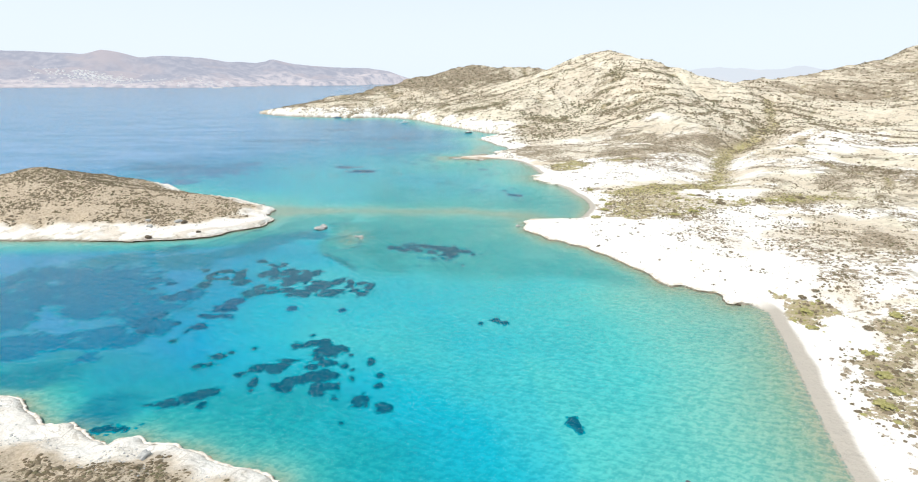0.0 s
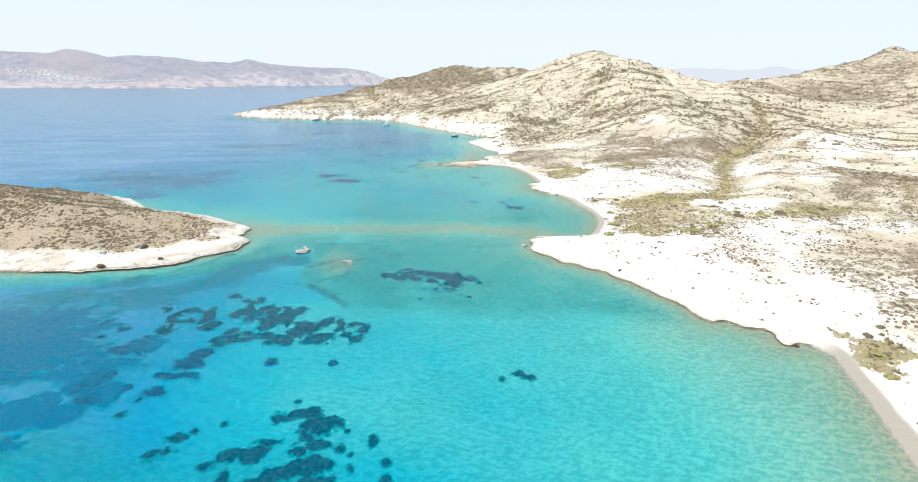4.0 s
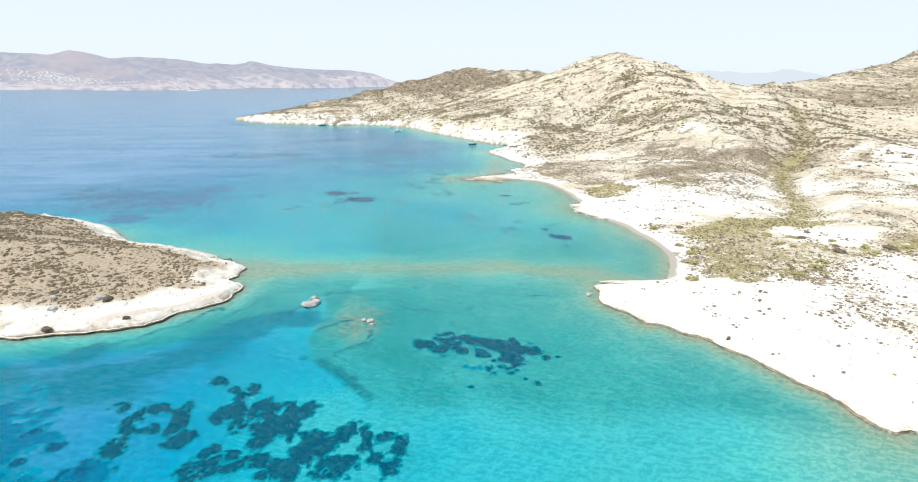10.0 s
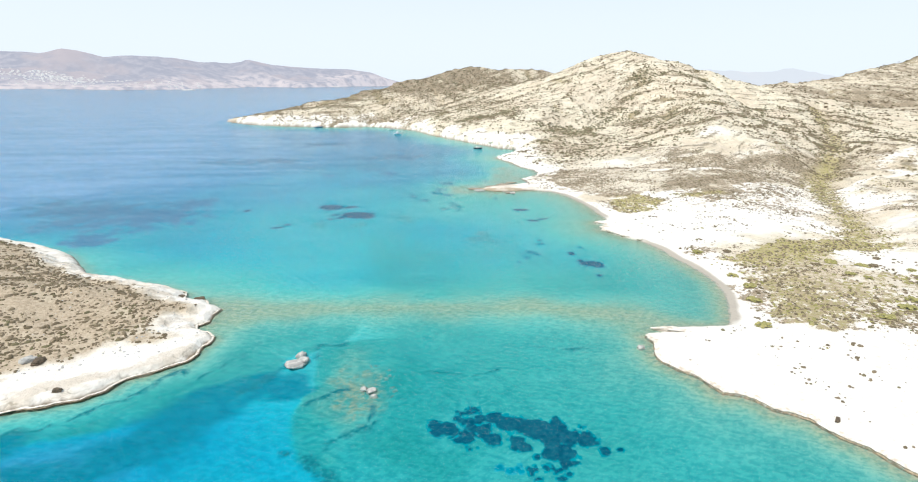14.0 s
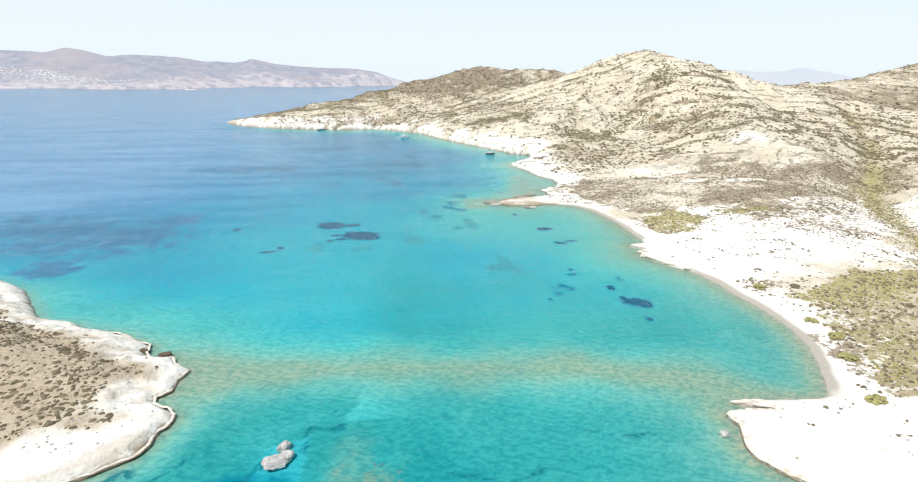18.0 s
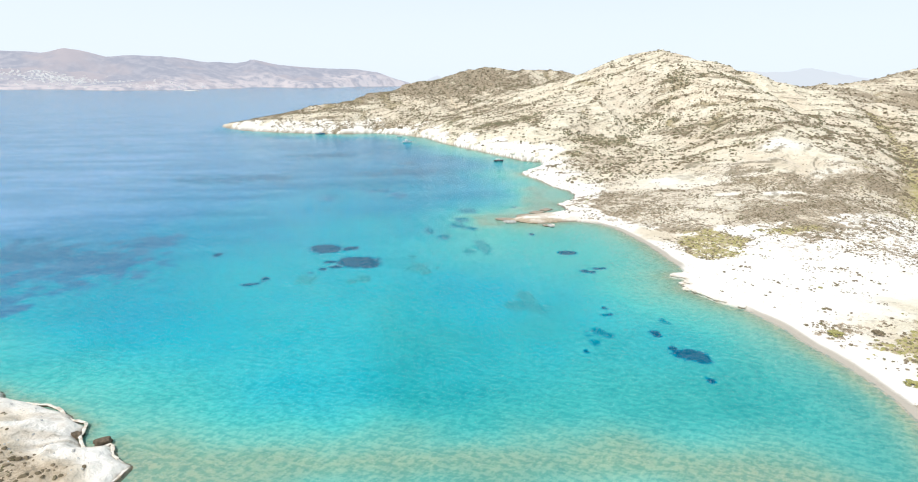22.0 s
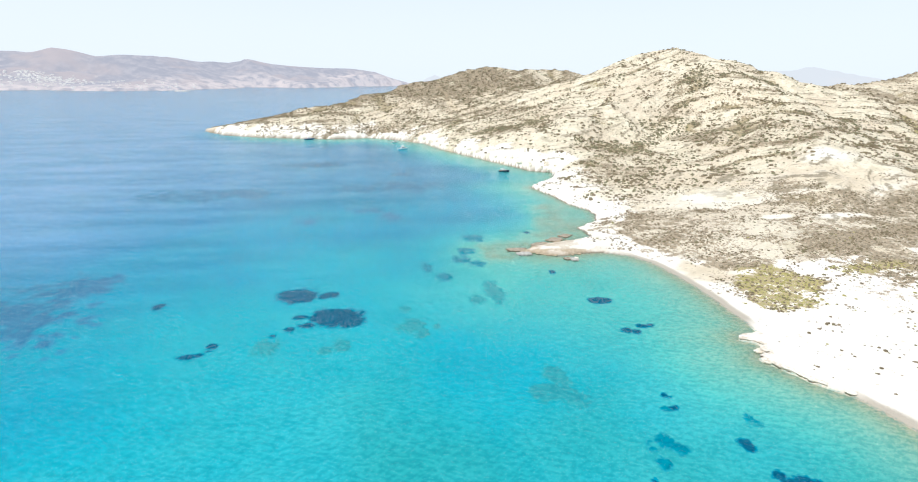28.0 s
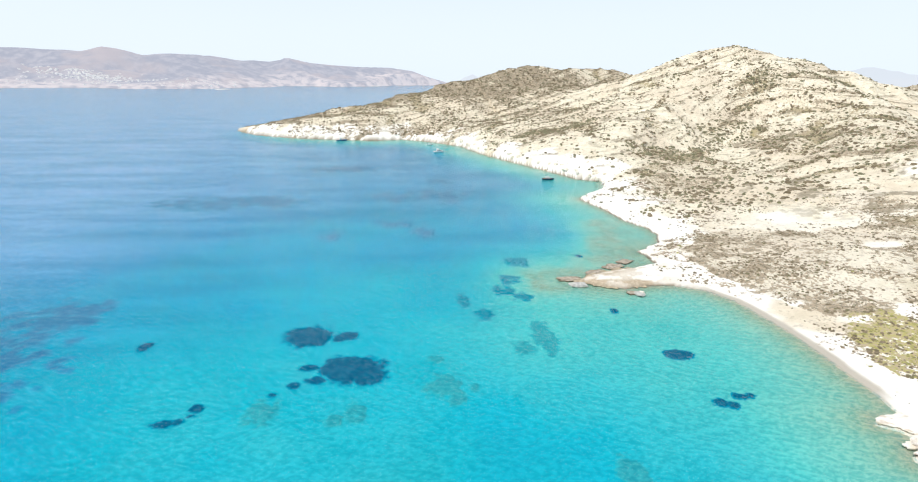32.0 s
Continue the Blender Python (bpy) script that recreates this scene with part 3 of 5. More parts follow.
def mainland_cover(x, y, z, s):
    """How chalky, scrubby, green, wet and undercut the main island is."""
    wide = np.interp(y, [-200, 120, 205, 225, 300, 335, 350, 430, 450, 480, 520, 560, 590, 650, 760, 850, 3000],
                     [22, 24, 34, 75, 95, 60, 24, 36, 85, 95, 18, 14, 24, 22, 30, 14, 3])
    chalk = 1 - ease(s + 18 * bumps(x, y, 30, 61, 4), 0.55 * wide, 1.5 * wide)
    chalk = np.maximum(chalk, 0.95 * ease(bumps(x, y, 60, 62, 4) + 0.3 * bumps(x, 2.0 * y, 14, 63, 3), -0.08, 0.3) * (1 - ease(y, 560, 740)))
    bed_ = strata(x, y, z)
    t = bed_ % 1
    hilly = np.maximum(ease(z, 8, 25), ease(z, 4, 12) * ease(x - 0.4 * y, 60, 140))
    gulch = ease((1 - np.minimum(np.abs(bumps(x, y, 190, 12, 3)) * 1.6, 1)) ** 2, 0.7, 0.95) * hilly
    ledge = (ease(t, 0.0, 0.1) - ease(t, 0.3, 0.45)) * ease(bumps(x, y, 75, 25, 3), -0.35, 0.35)
    upland = ease(y, 640, 760)
    scrub = 0.36 - 0.15 * upland + 0.24 * bumps(x, y, 85, 64, 4) + 0.12 * bumps(x, y, 16, 65, 3) + (0.40 * ledge - 0.08) * hilly + 0.25 * gulch
    scrub += 0.22 * area(x, y, STIPPLED, 9, 90) + 0.30 * ease(x + 0.4 * y, 1120, 1380) * upland
    heath = area(x, y, HEATH, 6, 78)
    chalk *= 1 - 0.7 * heath
    scrub += (0.30 + 0.15 * bumps(x, y, 20, 89, 4, 0.6)) * heath + (0.34 + 0.2 * bumps(x, y, 30, 94, 3)) * ease(y + 0.15 * x, 1215, 1290) * (1 - ease(x, 450, 600))
    scrub += 0.32 * ease(y, 960, 1060) * (1 - ease(x, 150, 330)) - 0.2 * (1 - ease(y, 200, 240))
    d, k = to_line(x, y, GULLY)
    vale = np.exp(-((d / (11 + 4 * bumps(x, y, 30, 66, 2))) ** 2))
    flat = area(x, y, FLAT, 4, 70)
    meadow = np.maximum(area(x, y, MEADOW, 4, 75), spot(x, y, 240, 532, 22, 6, 68))
    dune = np.maximum(area(x, y, DUNE, 2, 79), 0.62 * np.exp(-((to_line(x, y, [(146, 126), (164, 150), (180, 166), (205, 180)])[0] / 8 + 0.35 * bumps(x, y, 9, 76, 3)) ** 4)))
    back = np.exp(-((np.hypot((x - 285) / 2.4, y - 352) / 16) ** 4))
    wood = sum(spot(x, y, *r, 86) for r in RAVINES)
    wood = np.maximum(wood, 0.9 * np.exp(-((to_line(x, y, RAVINE)[0] / (9 + 5 * bumps(x, y, 26, 91, 3))) ** 2)) * ease(bumps(x, y, 40, 92, 2), -0.45, 0.1))
    wood = np.maximum(wood, 0.7 * np.exp(-((to_line(x, y, [(385, 1082), (342, 1072), (322, 1106), (298, 1139)])[0] / 8) ** 2)))
    lush = ease(y - 0.05 * (x - 230) + 6 * bumps(x, y, 22, 87, 3), 392, 408)
    green = np.clip(0.35 * gulch + 1.0 * vale + (0.62 + 0.38 * lush) * flat + 1.1 * meadow + 0.55 * dune + 0.7 * back + 0.3 * wood, 0, 1)
    scrub += 0.32 * wood
    for patch in ((164, 258, 8, 9), (220, 247, 18, 7), (209, 218, 9, 5), (176, 214, 7, 4), (236, 222, 14, 6)):
        scrub = np.maximum(scrub, 0.62 * spot(x, y, *patch, 88))
    for px, py, rx, ry in WHITE_PLACES:
        bare = spot(x, y, px, py, rx, ry, 69)
        chalk, scrub = np.maximum(chalk, bare), scrub - 0.6 * bare
    scrub += 0.33 * np.clip(vale + flat * (0.5 + 0.5 * lush) + meadow + 1.6 * dune + back, 0, 1.6)
    scrub -= 1.0 * (1 - ease(s + 14 * bumps(x, y, 26, 67, 4), 0.25 * wide, 0.75 * wide)) * (1 - np.clip(flat + dune + meadow + heath, 0, 1) * 0.9)
    scrub = np.maximum(scrub, np.maximum(0.72 * dune, 0.66 * vale * ease(s, 60, 90)))
    sandy = np.interp(y, [-200, 198, 206, 335, 342, 442, 450, 492, 500, 580, 590, 3000], [1, 1, 0, 0, 1, 1, 0, 0, 1, 1, 0, 0])
    wet = sandy * (1 - ease(s + 0.6 * bumps(x, y, 14, 93, 2), np.interp(y, [195, 330], [4.6, 2.6]), np.interp(y, [195, 330], [6.4, 4.6])))
    notch = 0.9 * (1 - sandy) * (1 - 0.75 * ease(y, 440, 450) * (1 - ease(y, 490, 500))) * (1 - ease(z, 0.12, 0.5)) * (1 - ease(s, 0.4, 1.1))
    return dict(chalk=chalk, scrub=scrub, green=green, wet=wet, notch=notch, soil=np.maximum(0.35 * np.clip(flat + vale + back + 0.4 * heath, 0, 1), 0.9 * np.exp(-((to_line(x, y, POINT[:6])[0] / 4.5) ** 2)) + 0.75 * ease(bumps(x, 2.2 * y, 9, 84, 4, 0.6), -0.1, 0.35) * np.exp(-((to_line(x, y, POINT[:7])[0] / 15) ** 2))), seam=np.maximum(ease(z, 5, 16), hilly), bed=bed_, wood=np.clip(wood, 0, 1))


def islet_cover(x, y, z, s):
    bank = s + 5 * bumps(x, y, 14, 71, 4) - 7 * (1 - ease(y - 0.25 * (x + 100), 325, 352))
    chalk = 1 - ease(bank, 8, 17)
    scrub = 0.27 + 0.15 * bumps(x, y, 30, 72, 4) - 1.2 * (1 - ease(bank + 3 * bumps(x, y, 6, 73, 3), 8, 15)) + 0.25 * ease(z, 12, 24)
    streak = ease(bumps(x + 0.6 * y, 3.2 * (y - 0.5 * x), 14, 85, 4, 0.6), 0.0, 0.7)
    return dict(soil=np.maximum(ease(bank, 9, 17), 0.5 * streak), seam=0.6 * chalk * streak, bed=(z - 0.16 * x + 0.1 * y) / 5.0 + 0.9 * bumps(x, y, 16, 79, 5, 0.65), chalk=0.95 * chalk,
                scrub=scrub, green=0.15 * ease(bumps(x, y, 20, 74, 2), 0, 0.5), wet=0 * x, rubble=0.75 * chalk * ease(bank, 0, 9), notch=0.9 * (1 - ease(z, 0.15, 0.55)) * (1 - ease(s, 1.0, 2)))


def headland_cover(x, y, z, s):
    chalk = 1 - ease(s + 3 * bumps(x, y, 9, 81, 4), 8, 14)
    scrub = 0.45 + 0.15 * bumps(x, y, 20, 82, 4) - 1.2 * (1 - ease(s + 4 * bumps(x, y, 9, 83, 4), 7, 12))
    return dict(soil=0.9 * ease(s + 3 * bumps(x, y, 9, 81, 4), 6, 12), rubble=0.75 * chalk * ease(s, 2, 9), seam=0.4 * chalk, bed=(z - 0.16 * x + 0.1 * y) / 4.0 + 0.8 * bumps(x, y, 12, 79, 5, 0.65), chalk=0.85 * chalk, scrub=scrub, green=0.1 + 0 * x, wet=0 * x, notch=0.8 * (1 - ease(z, 0.3, 0.9)) * (1 - ease(s, 1.0, 2)))


def land(name, xs, ys, height, cover, label):
    gx, gy = np.meshgrid(xs, ys)
    z, s = height(gx, gy)
    ob = sheet(name, xs, ys, z, s > -6, GROUND, cover(gx, gy, z, s))
    return tagged(ob, label, "ground", kind="structure")


land("ground", steps((-280, 80, 4), (80, 160, 0.85), (160, 320, 1.8), (320, 620, 3.2), (620, 820, 5), (820, 1700, 11), (1700, 3100, 60)),
     steps((-600, 60, 15), (60, 195, 1.3), (195, 345, 0.85), (345, 680, 1.35), (680, 1460, 3.5), (1460, 3300, 40)), mainland_height, mainland_cover,
     "pale rocky island slopes with dry scrub and chalk-white shore")
land("ground_islet", steps((-310, -130, 1.5), (-130, -50, 0.8)), steps((305, 425, 0.8), (425, 495, 1.5)), islet_height, islet_cover, "low rocky islet with dry scrub over white rock shore")
land("ground_headland", steps((-340, -130, 4), (-130, 5, 1.2)), steps((-165, 60, 5), (60, 185, 1.2)), headland_height, headland_cover,
     "low headland of pale rock with dry shrubs above the sea")


# ---- sea ----
REEF = [(-20, 346), (-21, 316), (-25, 306), (-22, 285), (-15, 280), (-11, 271), (-4, 258), (30, 245), (95, 250), (100, 346)]
WEST_SHELF = [(-31, 336), (-34, 324), (-42, 316), (-56, 311), (-66, 306), (-90, 300), (-180, 300), (-180, 330), (-60, 352), (-40, 365), (0, 385), (-12, 346)]


ISLET_WEED = [(-38, 321, 9, 6), (-48, 317, 8, 5), (-28, 318, 6, 5), (-82, 281, 15, 10), (-74, 287, 16, 8), (-65, 293, 12, 8), (-56, 301, 10, 7), (-97, 298, 8, 8), (-49, 309, 8, 7), (-108, 283, 24, 9), (-85, 285, 17, 8), (-118, 276, 12, 7)]
HAZY_WEED = [(-93, 179, 10, 6), (-63, 160, 7, 6), (-67, 222.9, 6, 2.8), (-94.4, 235.7, 9.4, 16.9)]


CRACKS = [(1.3, [(-29, 333), (-34, 325), (-38, 320), (-45, 315)]), (1.2, [(-2, 297), (-8, 294), (-15, 291)]), (0.8, [(-22, 309), (-16, 312), (-10, 314)]), (1.0, [(-21, 334), (-20, 344), (-13, 343)]),
          (1.5, [(-25, 288), (-22, 286), (-19, 284)]), (1.6, [(-17, 281), (-12, 276), (-9, 271), (-5, 262)]), (1.0, [(-3, 309), (-2, 303), (-4, 298)]), (1.1, [(-62, 331), (-69, 325), (-80, 312)]),
          (0.9, [(-75, 318), (-84, 310)]), (1.0, [(-50, 335), (-56, 326)]), (1.2, [(-88, 308), (-100, 303)]), (0.7, [(15, 322), (28, 318), (38, 320)]), (0.8, [(52, 334), (70, 329)])]


def cracks(x, y):
    """Weed-dark lips and joints of the rock shelves under water."""
    value = np.zeros(x.shape)
    near = (x > -110) & (x < 80) & (y > 255) & (y < 352)
    px, py = x[near], y[near]
    wx, wy = px + 1.6 * bumps(px, py, 6, 131, 2), py + 1.6 * bumps(px, py, 6, 132, 2)
    best = np.zeros(px.shape)
    for wide, line in CRACKS:
        best = np.maximum(best, 1 - ease(to_line(wx, wy, line)[0] / (wide * (0.8 + 0.9 * bumps(px, py, 4, 133, 2))).clip(0.15), 0.5, 1.3))
    value[near] = best
    return value


def dim_weed(x, y):
    """Where weed-grown rock darkens the deep water off the islet."""
    value = np.full(x.shape, -9.0)
    for lx, ly, rx, ry in ISLET_WEED + HAZY_WEED:
        value = np.maximum(value, 1.5 - np.hypot((x - lx) / rx, (y - ly) / ry))
    return ease(value + 0.45 * bumps(x + 0.7 * y, 1.8 * (y - 0.5 * x), 26, 108, 4, 0.6), 0.0, 0.75)


def sea_depth(x, y):
    """Metres of water, as its colour tells."""
    head = near_shore(x, y, HEADLAND, 0.3, 150)
    main = from_shore(x, y, MAINLAND, 0.3)
    s = np.maximum(np.maximum(main, near_shore(x, y, ISLET, 0.3, 150)), head)
    out = np.maximum(-s, 0)
    gentle = np.where(main >= s - 1e-6, np.interp(y, [195, 215, 330, 345, 560, 600], [11, 8, 8, 11, 11, 4]), 2.2)
    d = 1.7 * (1 - np.exp(-out / gentle)) + 3.3 * (1 - np.exp(-out / (28 + 2 * gentle))) + 0.6 * bumps(x, y, 60, 91, 3) * ease(out, 8, 50)
    d += 2.2 * ease(-head, 3, 16) * (1 - ease(-head, 30, 70))
    d += 2.2 * np.exp(-((to_line(x, y, [(-230, 240), (-90, 270)])[0] / 40) ** 2))
    d += 6.0 * ease(-x + 20 * bumps(x, y, 70, 90, 2), 5, 110) * (1 - ease(y, 290, 350)) * ease(out, 4, 30)
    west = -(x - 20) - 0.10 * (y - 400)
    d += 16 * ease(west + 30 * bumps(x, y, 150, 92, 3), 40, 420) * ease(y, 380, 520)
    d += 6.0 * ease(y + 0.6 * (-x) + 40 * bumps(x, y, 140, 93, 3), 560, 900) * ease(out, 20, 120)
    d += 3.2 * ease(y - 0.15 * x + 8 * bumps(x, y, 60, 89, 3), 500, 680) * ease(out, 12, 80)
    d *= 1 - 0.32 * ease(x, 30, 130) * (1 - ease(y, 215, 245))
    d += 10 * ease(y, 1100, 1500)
    d += 0.8 * ease(y, 385, 415) * (1 - ease(y, 480, 560)) * ease(out, 15, 50)
    bar = to_line(x, y, [(-70, 376), (0, 372), (60, 364), (100, 352)])[0]
    d -= (d - 0.5) * 0.93 * np.exp(-(((bar + 4 * bumps(x, y, 18, 94, 3)) / 15) ** 2))
    reef = np.maximum(ease(near_shore(x, y, REEF, 0.7, 5), -0.9, 1.1), ease(near_shore(x, y, WEST_SHELF, 0.7, 5), -0.9, 1.1))
    d += (1.5 - 0.9 * ease(y, 298, 322)) * (1 - reef) * ease(y, 262, 288) * (1 - ease(y, 335, 350)) * ease(-x, -10, 12) * ease(out, 4, 16)
    shelf = np.hypot((x + 10) / 1.0, (y - 314) / 2.0) / 12 + 0.3 * bumps(x, y, 9, 95, 3)
    d -= (d - 2.2) * (1 - ease(shelf, 0.7, 1.25)) * reef
    knob = np.hypot(x + 8, (y - 312) / 2.1) / 6.6 + 0.5 * bumps(x, y, 5, 96, 3)
    stony = np.maximum(0.9 * (1 - ease(knob, 0.5, 1.25)), 0.30 * (1 - ease(shelf, 0.3, 1.0)) * ease(bumps(x, y, 5, 96, 3), -0.3, 0.4) * reef)
    apron = to_line(x, y, [(70, 594), (100, 600), (112, 624), (124, 640), (128, 690)])[0] + 6 * bumps(x, y, 12, 98, 3)
    stony = np.maximum(stony, 0.85 * (1 - ease(apron, 5, 17)) * ease(bumps(x, y, 7, 99, 3), -0.5, 0.3))
    d -= (d - 1.0) * 0.7 * (1 - ease(apron, 6, 26))
    stony = np.maximum(stony, 0.5 * (1 - ease(out, 1.5, 5 + 2 * bumps(x, y, 8, 97, 2))))
    weed = ease(y + 0.25 * x + 7 * bumps(x, y, 30, 100, 3), 250, 272) * (1 - 0.5 * ease(y + 12 * bumps(x, y, 40, 104, 2), 365, 425) - 0.5 * ease(y + 0.3 * x + 14 * bumps(x, y, 40, 104, 2), 430, 510)) * ease(out, 3, 14) * (1 - 0.92 * (1 - reef) * ease(-x, -10, 12)) * (1 - 0.3 * ease(x, 10, 60))
    weed *= 1 - 0.95 * np.exp(-((bar / 18) ** 2))
    near = 1 - ease(-head + 9 * bumps(x, y, 25, 105, 3), 22, 50)
    weed = np.maximum(0.85 * weed, 0.6 * near * ease(out, 2, 7)) + 0.12 * bumps(x, y, 22, 106, 4) * ease(out, 6, 20)
    return np.maximum(d, 0.1), stony, out, np.clip(weed, 0, 1)


def bed(d):
    return -0.35 - 0.9 * (1 - np.exp(-d / 4))


sx = steps((-5000, -400, 200), (-400, -110, 4), (-110, -2, 0.8), (-2, 150, 1.6), (150, 200, 4), (200, 5001, 400))
sy = steps((-1500, 0, 150), (0, 250, 4), (250, 350, 0.8), (350, 400, 1.6), (400, 900, 4), (900, 1400, 12), (1400, 5401, 200))
gx, gy = np.meshgrid(sx, sy)
depth, stony, out, weed = sea_depth(gx, gy)
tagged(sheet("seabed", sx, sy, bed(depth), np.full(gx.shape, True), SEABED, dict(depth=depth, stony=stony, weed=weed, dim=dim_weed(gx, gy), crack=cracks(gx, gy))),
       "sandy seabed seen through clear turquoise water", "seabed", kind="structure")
water = tagged(sheet("water", np.array([-5000.0, 5000]), np.array([-1500.0, 5400]), np.zeros((2, 2)), np.full((2, 2), True), WATER, {}),
               "clear turquoise sea with light ripples", "sea", kind="structure")
water.visible_shadow = False


def bed_at(x, y):
    """Height of the seabed, read off its sheet."""
    i, j = np.clip(np.searchsorted(sx, x) - 1, 0, len(sx) - 2), np.clip(np.searchsorted(sy, y) - 1, 0, len(sy) - 2)
    u, v = (x - sx[i]) / (sx[i + 1] - sx[i]), (y - sy[j]) / (sy[j + 1] - sy[j])
    floor_ = bed(depth)
    return (floor_[j, i] * (1 - u) + floor_[j, i + 1] * u) * (1 - v) + (floor_[j + 1, i] * (1 - u) + floor_[j + 1, i + 1] * u) * v


# ---- things of the sea ----
def part(name, bm, mat, parent, label=""):
    """Links a bmesh as one mesh object under a thing or a part."""
    me = bpy.data.meshes.new(name)
    bm.to_mesh(me)
    bm.free()
    me.materials.append(mat)
    ob = new(name, me)
    ob.parent = parent
    return tagged(ob, label)


def seagrass_patch(x, y, rx, ry, holes=0.5, ragged=0.85):
    """A far meadow with a ragged rim and gaps, standing a little proud of the sand."""
    step = min(max(min(rx, ry) / 12, 0.3), 1.3)
    xs, ys = np.arange(-rx * 1.35, rx * 1.35 + step, step), np.arange(-ry * 1.35, ry * 1.35 + step, step)
    gx, gy = np.meshgrid(xs, ys)
    wx, wy = gx + x, gy + y
    size = min(max(rx, ry) * 0.5, 6)
    value = 1 - np.hypot(gx / rx, gy / ry) ** 1.6 + ragged * bumps(wx, wy, size, 101, 4, 0.52)
    value -= holes * 1.6 * np.maximum(bumps(wx, wy, size * 0.6, 102, 4, 0.52), 0)
    z = bed_at(wx, wy) + 0.06 + 0.28 * ease(value, 0, 0.5) + 0.05 * bumps(wx, wy, 1.2, 103, 2)
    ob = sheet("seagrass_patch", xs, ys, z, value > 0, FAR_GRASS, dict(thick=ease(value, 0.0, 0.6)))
    ob.location = (x, y, 0)
    return tagged(ob, "blue-grey seagrass meadow in deep water", "seagrass", "seagrass patches on the seabed")


SOUTH_BAY = [(-16.8, 190.1, 2.9, 2.2), (-12.5, 191.1, 4, 1.9), (-9, 191.1, 1.8, 2.6), (-7.6, 185.5, 3.2, 4.6), (-3.8, 185.1, 2.2, 2.1), (-11.3, 184.5, 1.8, 2.1),
             (-10.1, 181, 1.7, 1.7), (-11.6, 175.6, 2.4, 2.5), (-7.7, 177, 3.4, 1.6), (-7.9, 170.4, 4.6, 3), (-13.2, 168.9, 4.8, 2), (-16.1, 168.1, 4, 2.3),
             (-18, 165.5, 3.1, 3.3), (-7.9, 163, 3.1, 3), (-4.2, 163.6, 2.4, 2.2), (-3.3, 157.7, 1.2, 1.8), (4.4, 155, 2.4, 2.9), (10.3, 151.9, 1.9, 2.1)]
SOUTH_STRAYS = [(-28, 176.1, 2.1, 2.5), (-22.5, 175.9, 3.3, 2.5), (-19.5, 180.2, 2.4, 1.3), (-27.6, 167.4, 1.1, 2.8), (-32.2, 173.2, 2.6, 1.5), (-42.2, 185, 2.4, 1.7),
                (-44.6, 179.9, 3, 2), (-39.8, 164.6, 2.7, 1.9), (-43, 163.1, 4.1, 2.1), (-47.5, 160.5, 4.6, 2.3), (-38.7, 158.1, 1.4, 1.3), (-57.3, 149.4, 3.9, 1.4),
                (60.3, 139.2, 1.5, 2.8), (52.5, 202.5, 1.9, 1.8), (54.2, 199, 1.9, 1.8), (-60.1, 198.1, 2.2, 1.6)]
DOTS = [(-0.4, 145.9, 0.8, 1.1), (9.3, 162.8, 1.3, 1.4), (9.6, 168.4, 1.2, 1.5), (6.5, 176.1, 1.2, 1.9), (6.3, 178.4, 0.9, 1), (0, 181.6, 0.7, 1),
        (-1.8, 174.9, 1.2, 1.6), (1.1, 172.8, 0.5, 0.9), (1, 167.5, 0.8, 1.2), (-14.1, 197, 0.9, 1.2), (-32, 189.5, 0.9, 1.1), (45.6, 200.2, 0.8, 1.3),
        (-38.8, 187.2, 0.9, 1.1), (36.7, 278.2, 0.8, 1), (58.2, 277.7, 0.8, 0.8), (46.8, 263.1, 0.9, 1.3), (44.1, 266.1, 0.7, 0.7), (26.5, 264, 1, 0.6),
        (42.4, 271.3, 0.8, 0.7), (34.9, 270.7, 1.2, 0.7), (40.1, 270, 1.2, 0.7), (-38.5, 272.1, 1.1, 0.8), (-38.2, 274.1, 0.8, 0.9)]
MID_BAY_NORTH = [(-66.5, 253.5, 2.5, 9.8), (-65.8, 258.8, 2.2, 7.5), (-71.9, 267.1, 2.3, 2.7), (-61.5, 264.9, 3.1, 2.6), (-54.1, 258.4, 2.6, 6.6),
                 (-51, 250.3, 3.6, 3.8), (-60.3, 255.5, 2.8, 2), (-44.4, 259.4, 1.9, 3.3), (-40.2, 261.2, 3.1, 4.2), (-40.3, 268.3, 1.6, 2.3), (-36.8, 271.3, 1.6, 2.3),
                 (-37.8, 253.9, 2.2, 3.1), (-32.5, 260.2, 4.3, 4.2), (-31.1, 251.5, 3.7, 6.8), (-25.2, 254.5, 2.7, 7.9), (-21, 258.6, 2.9, 3.3)]
MID_BAY = [(-44.4, 238, 3, 4.6), (-42, 241.7, 3.1, 4.1), (-38, 242.1, 3.1, 2.7), (-31.5, 239.3, 3.5, 2.3), (-35.4, 237.6, 3.4, 2), (-26.7, 234.9, 2.5, 3.2),
           (-23.4, 235.1, 3.7, 3.8), (-19.9, 240.3, 3.2, 4.7), (-16.7, 243.2, 4.5, 4.9), (-11.7, 234.4, 4.8, 3.8), (-10.7, 245.9, 2.6, 2.9), (-8.4, 248.1, 1.5, 2.2),
           (-4.3, 243.2, 1.5, 4.9), (-4.8, 249.4, 1.5, 3), (1.2, 243.5, 3.3, 2.1), (3.8, 240.4, 1.4, 3.4), (-2.3, 236.3, 2.1, 1.9), (1.1, 231.7, 2.1, 3.7)]
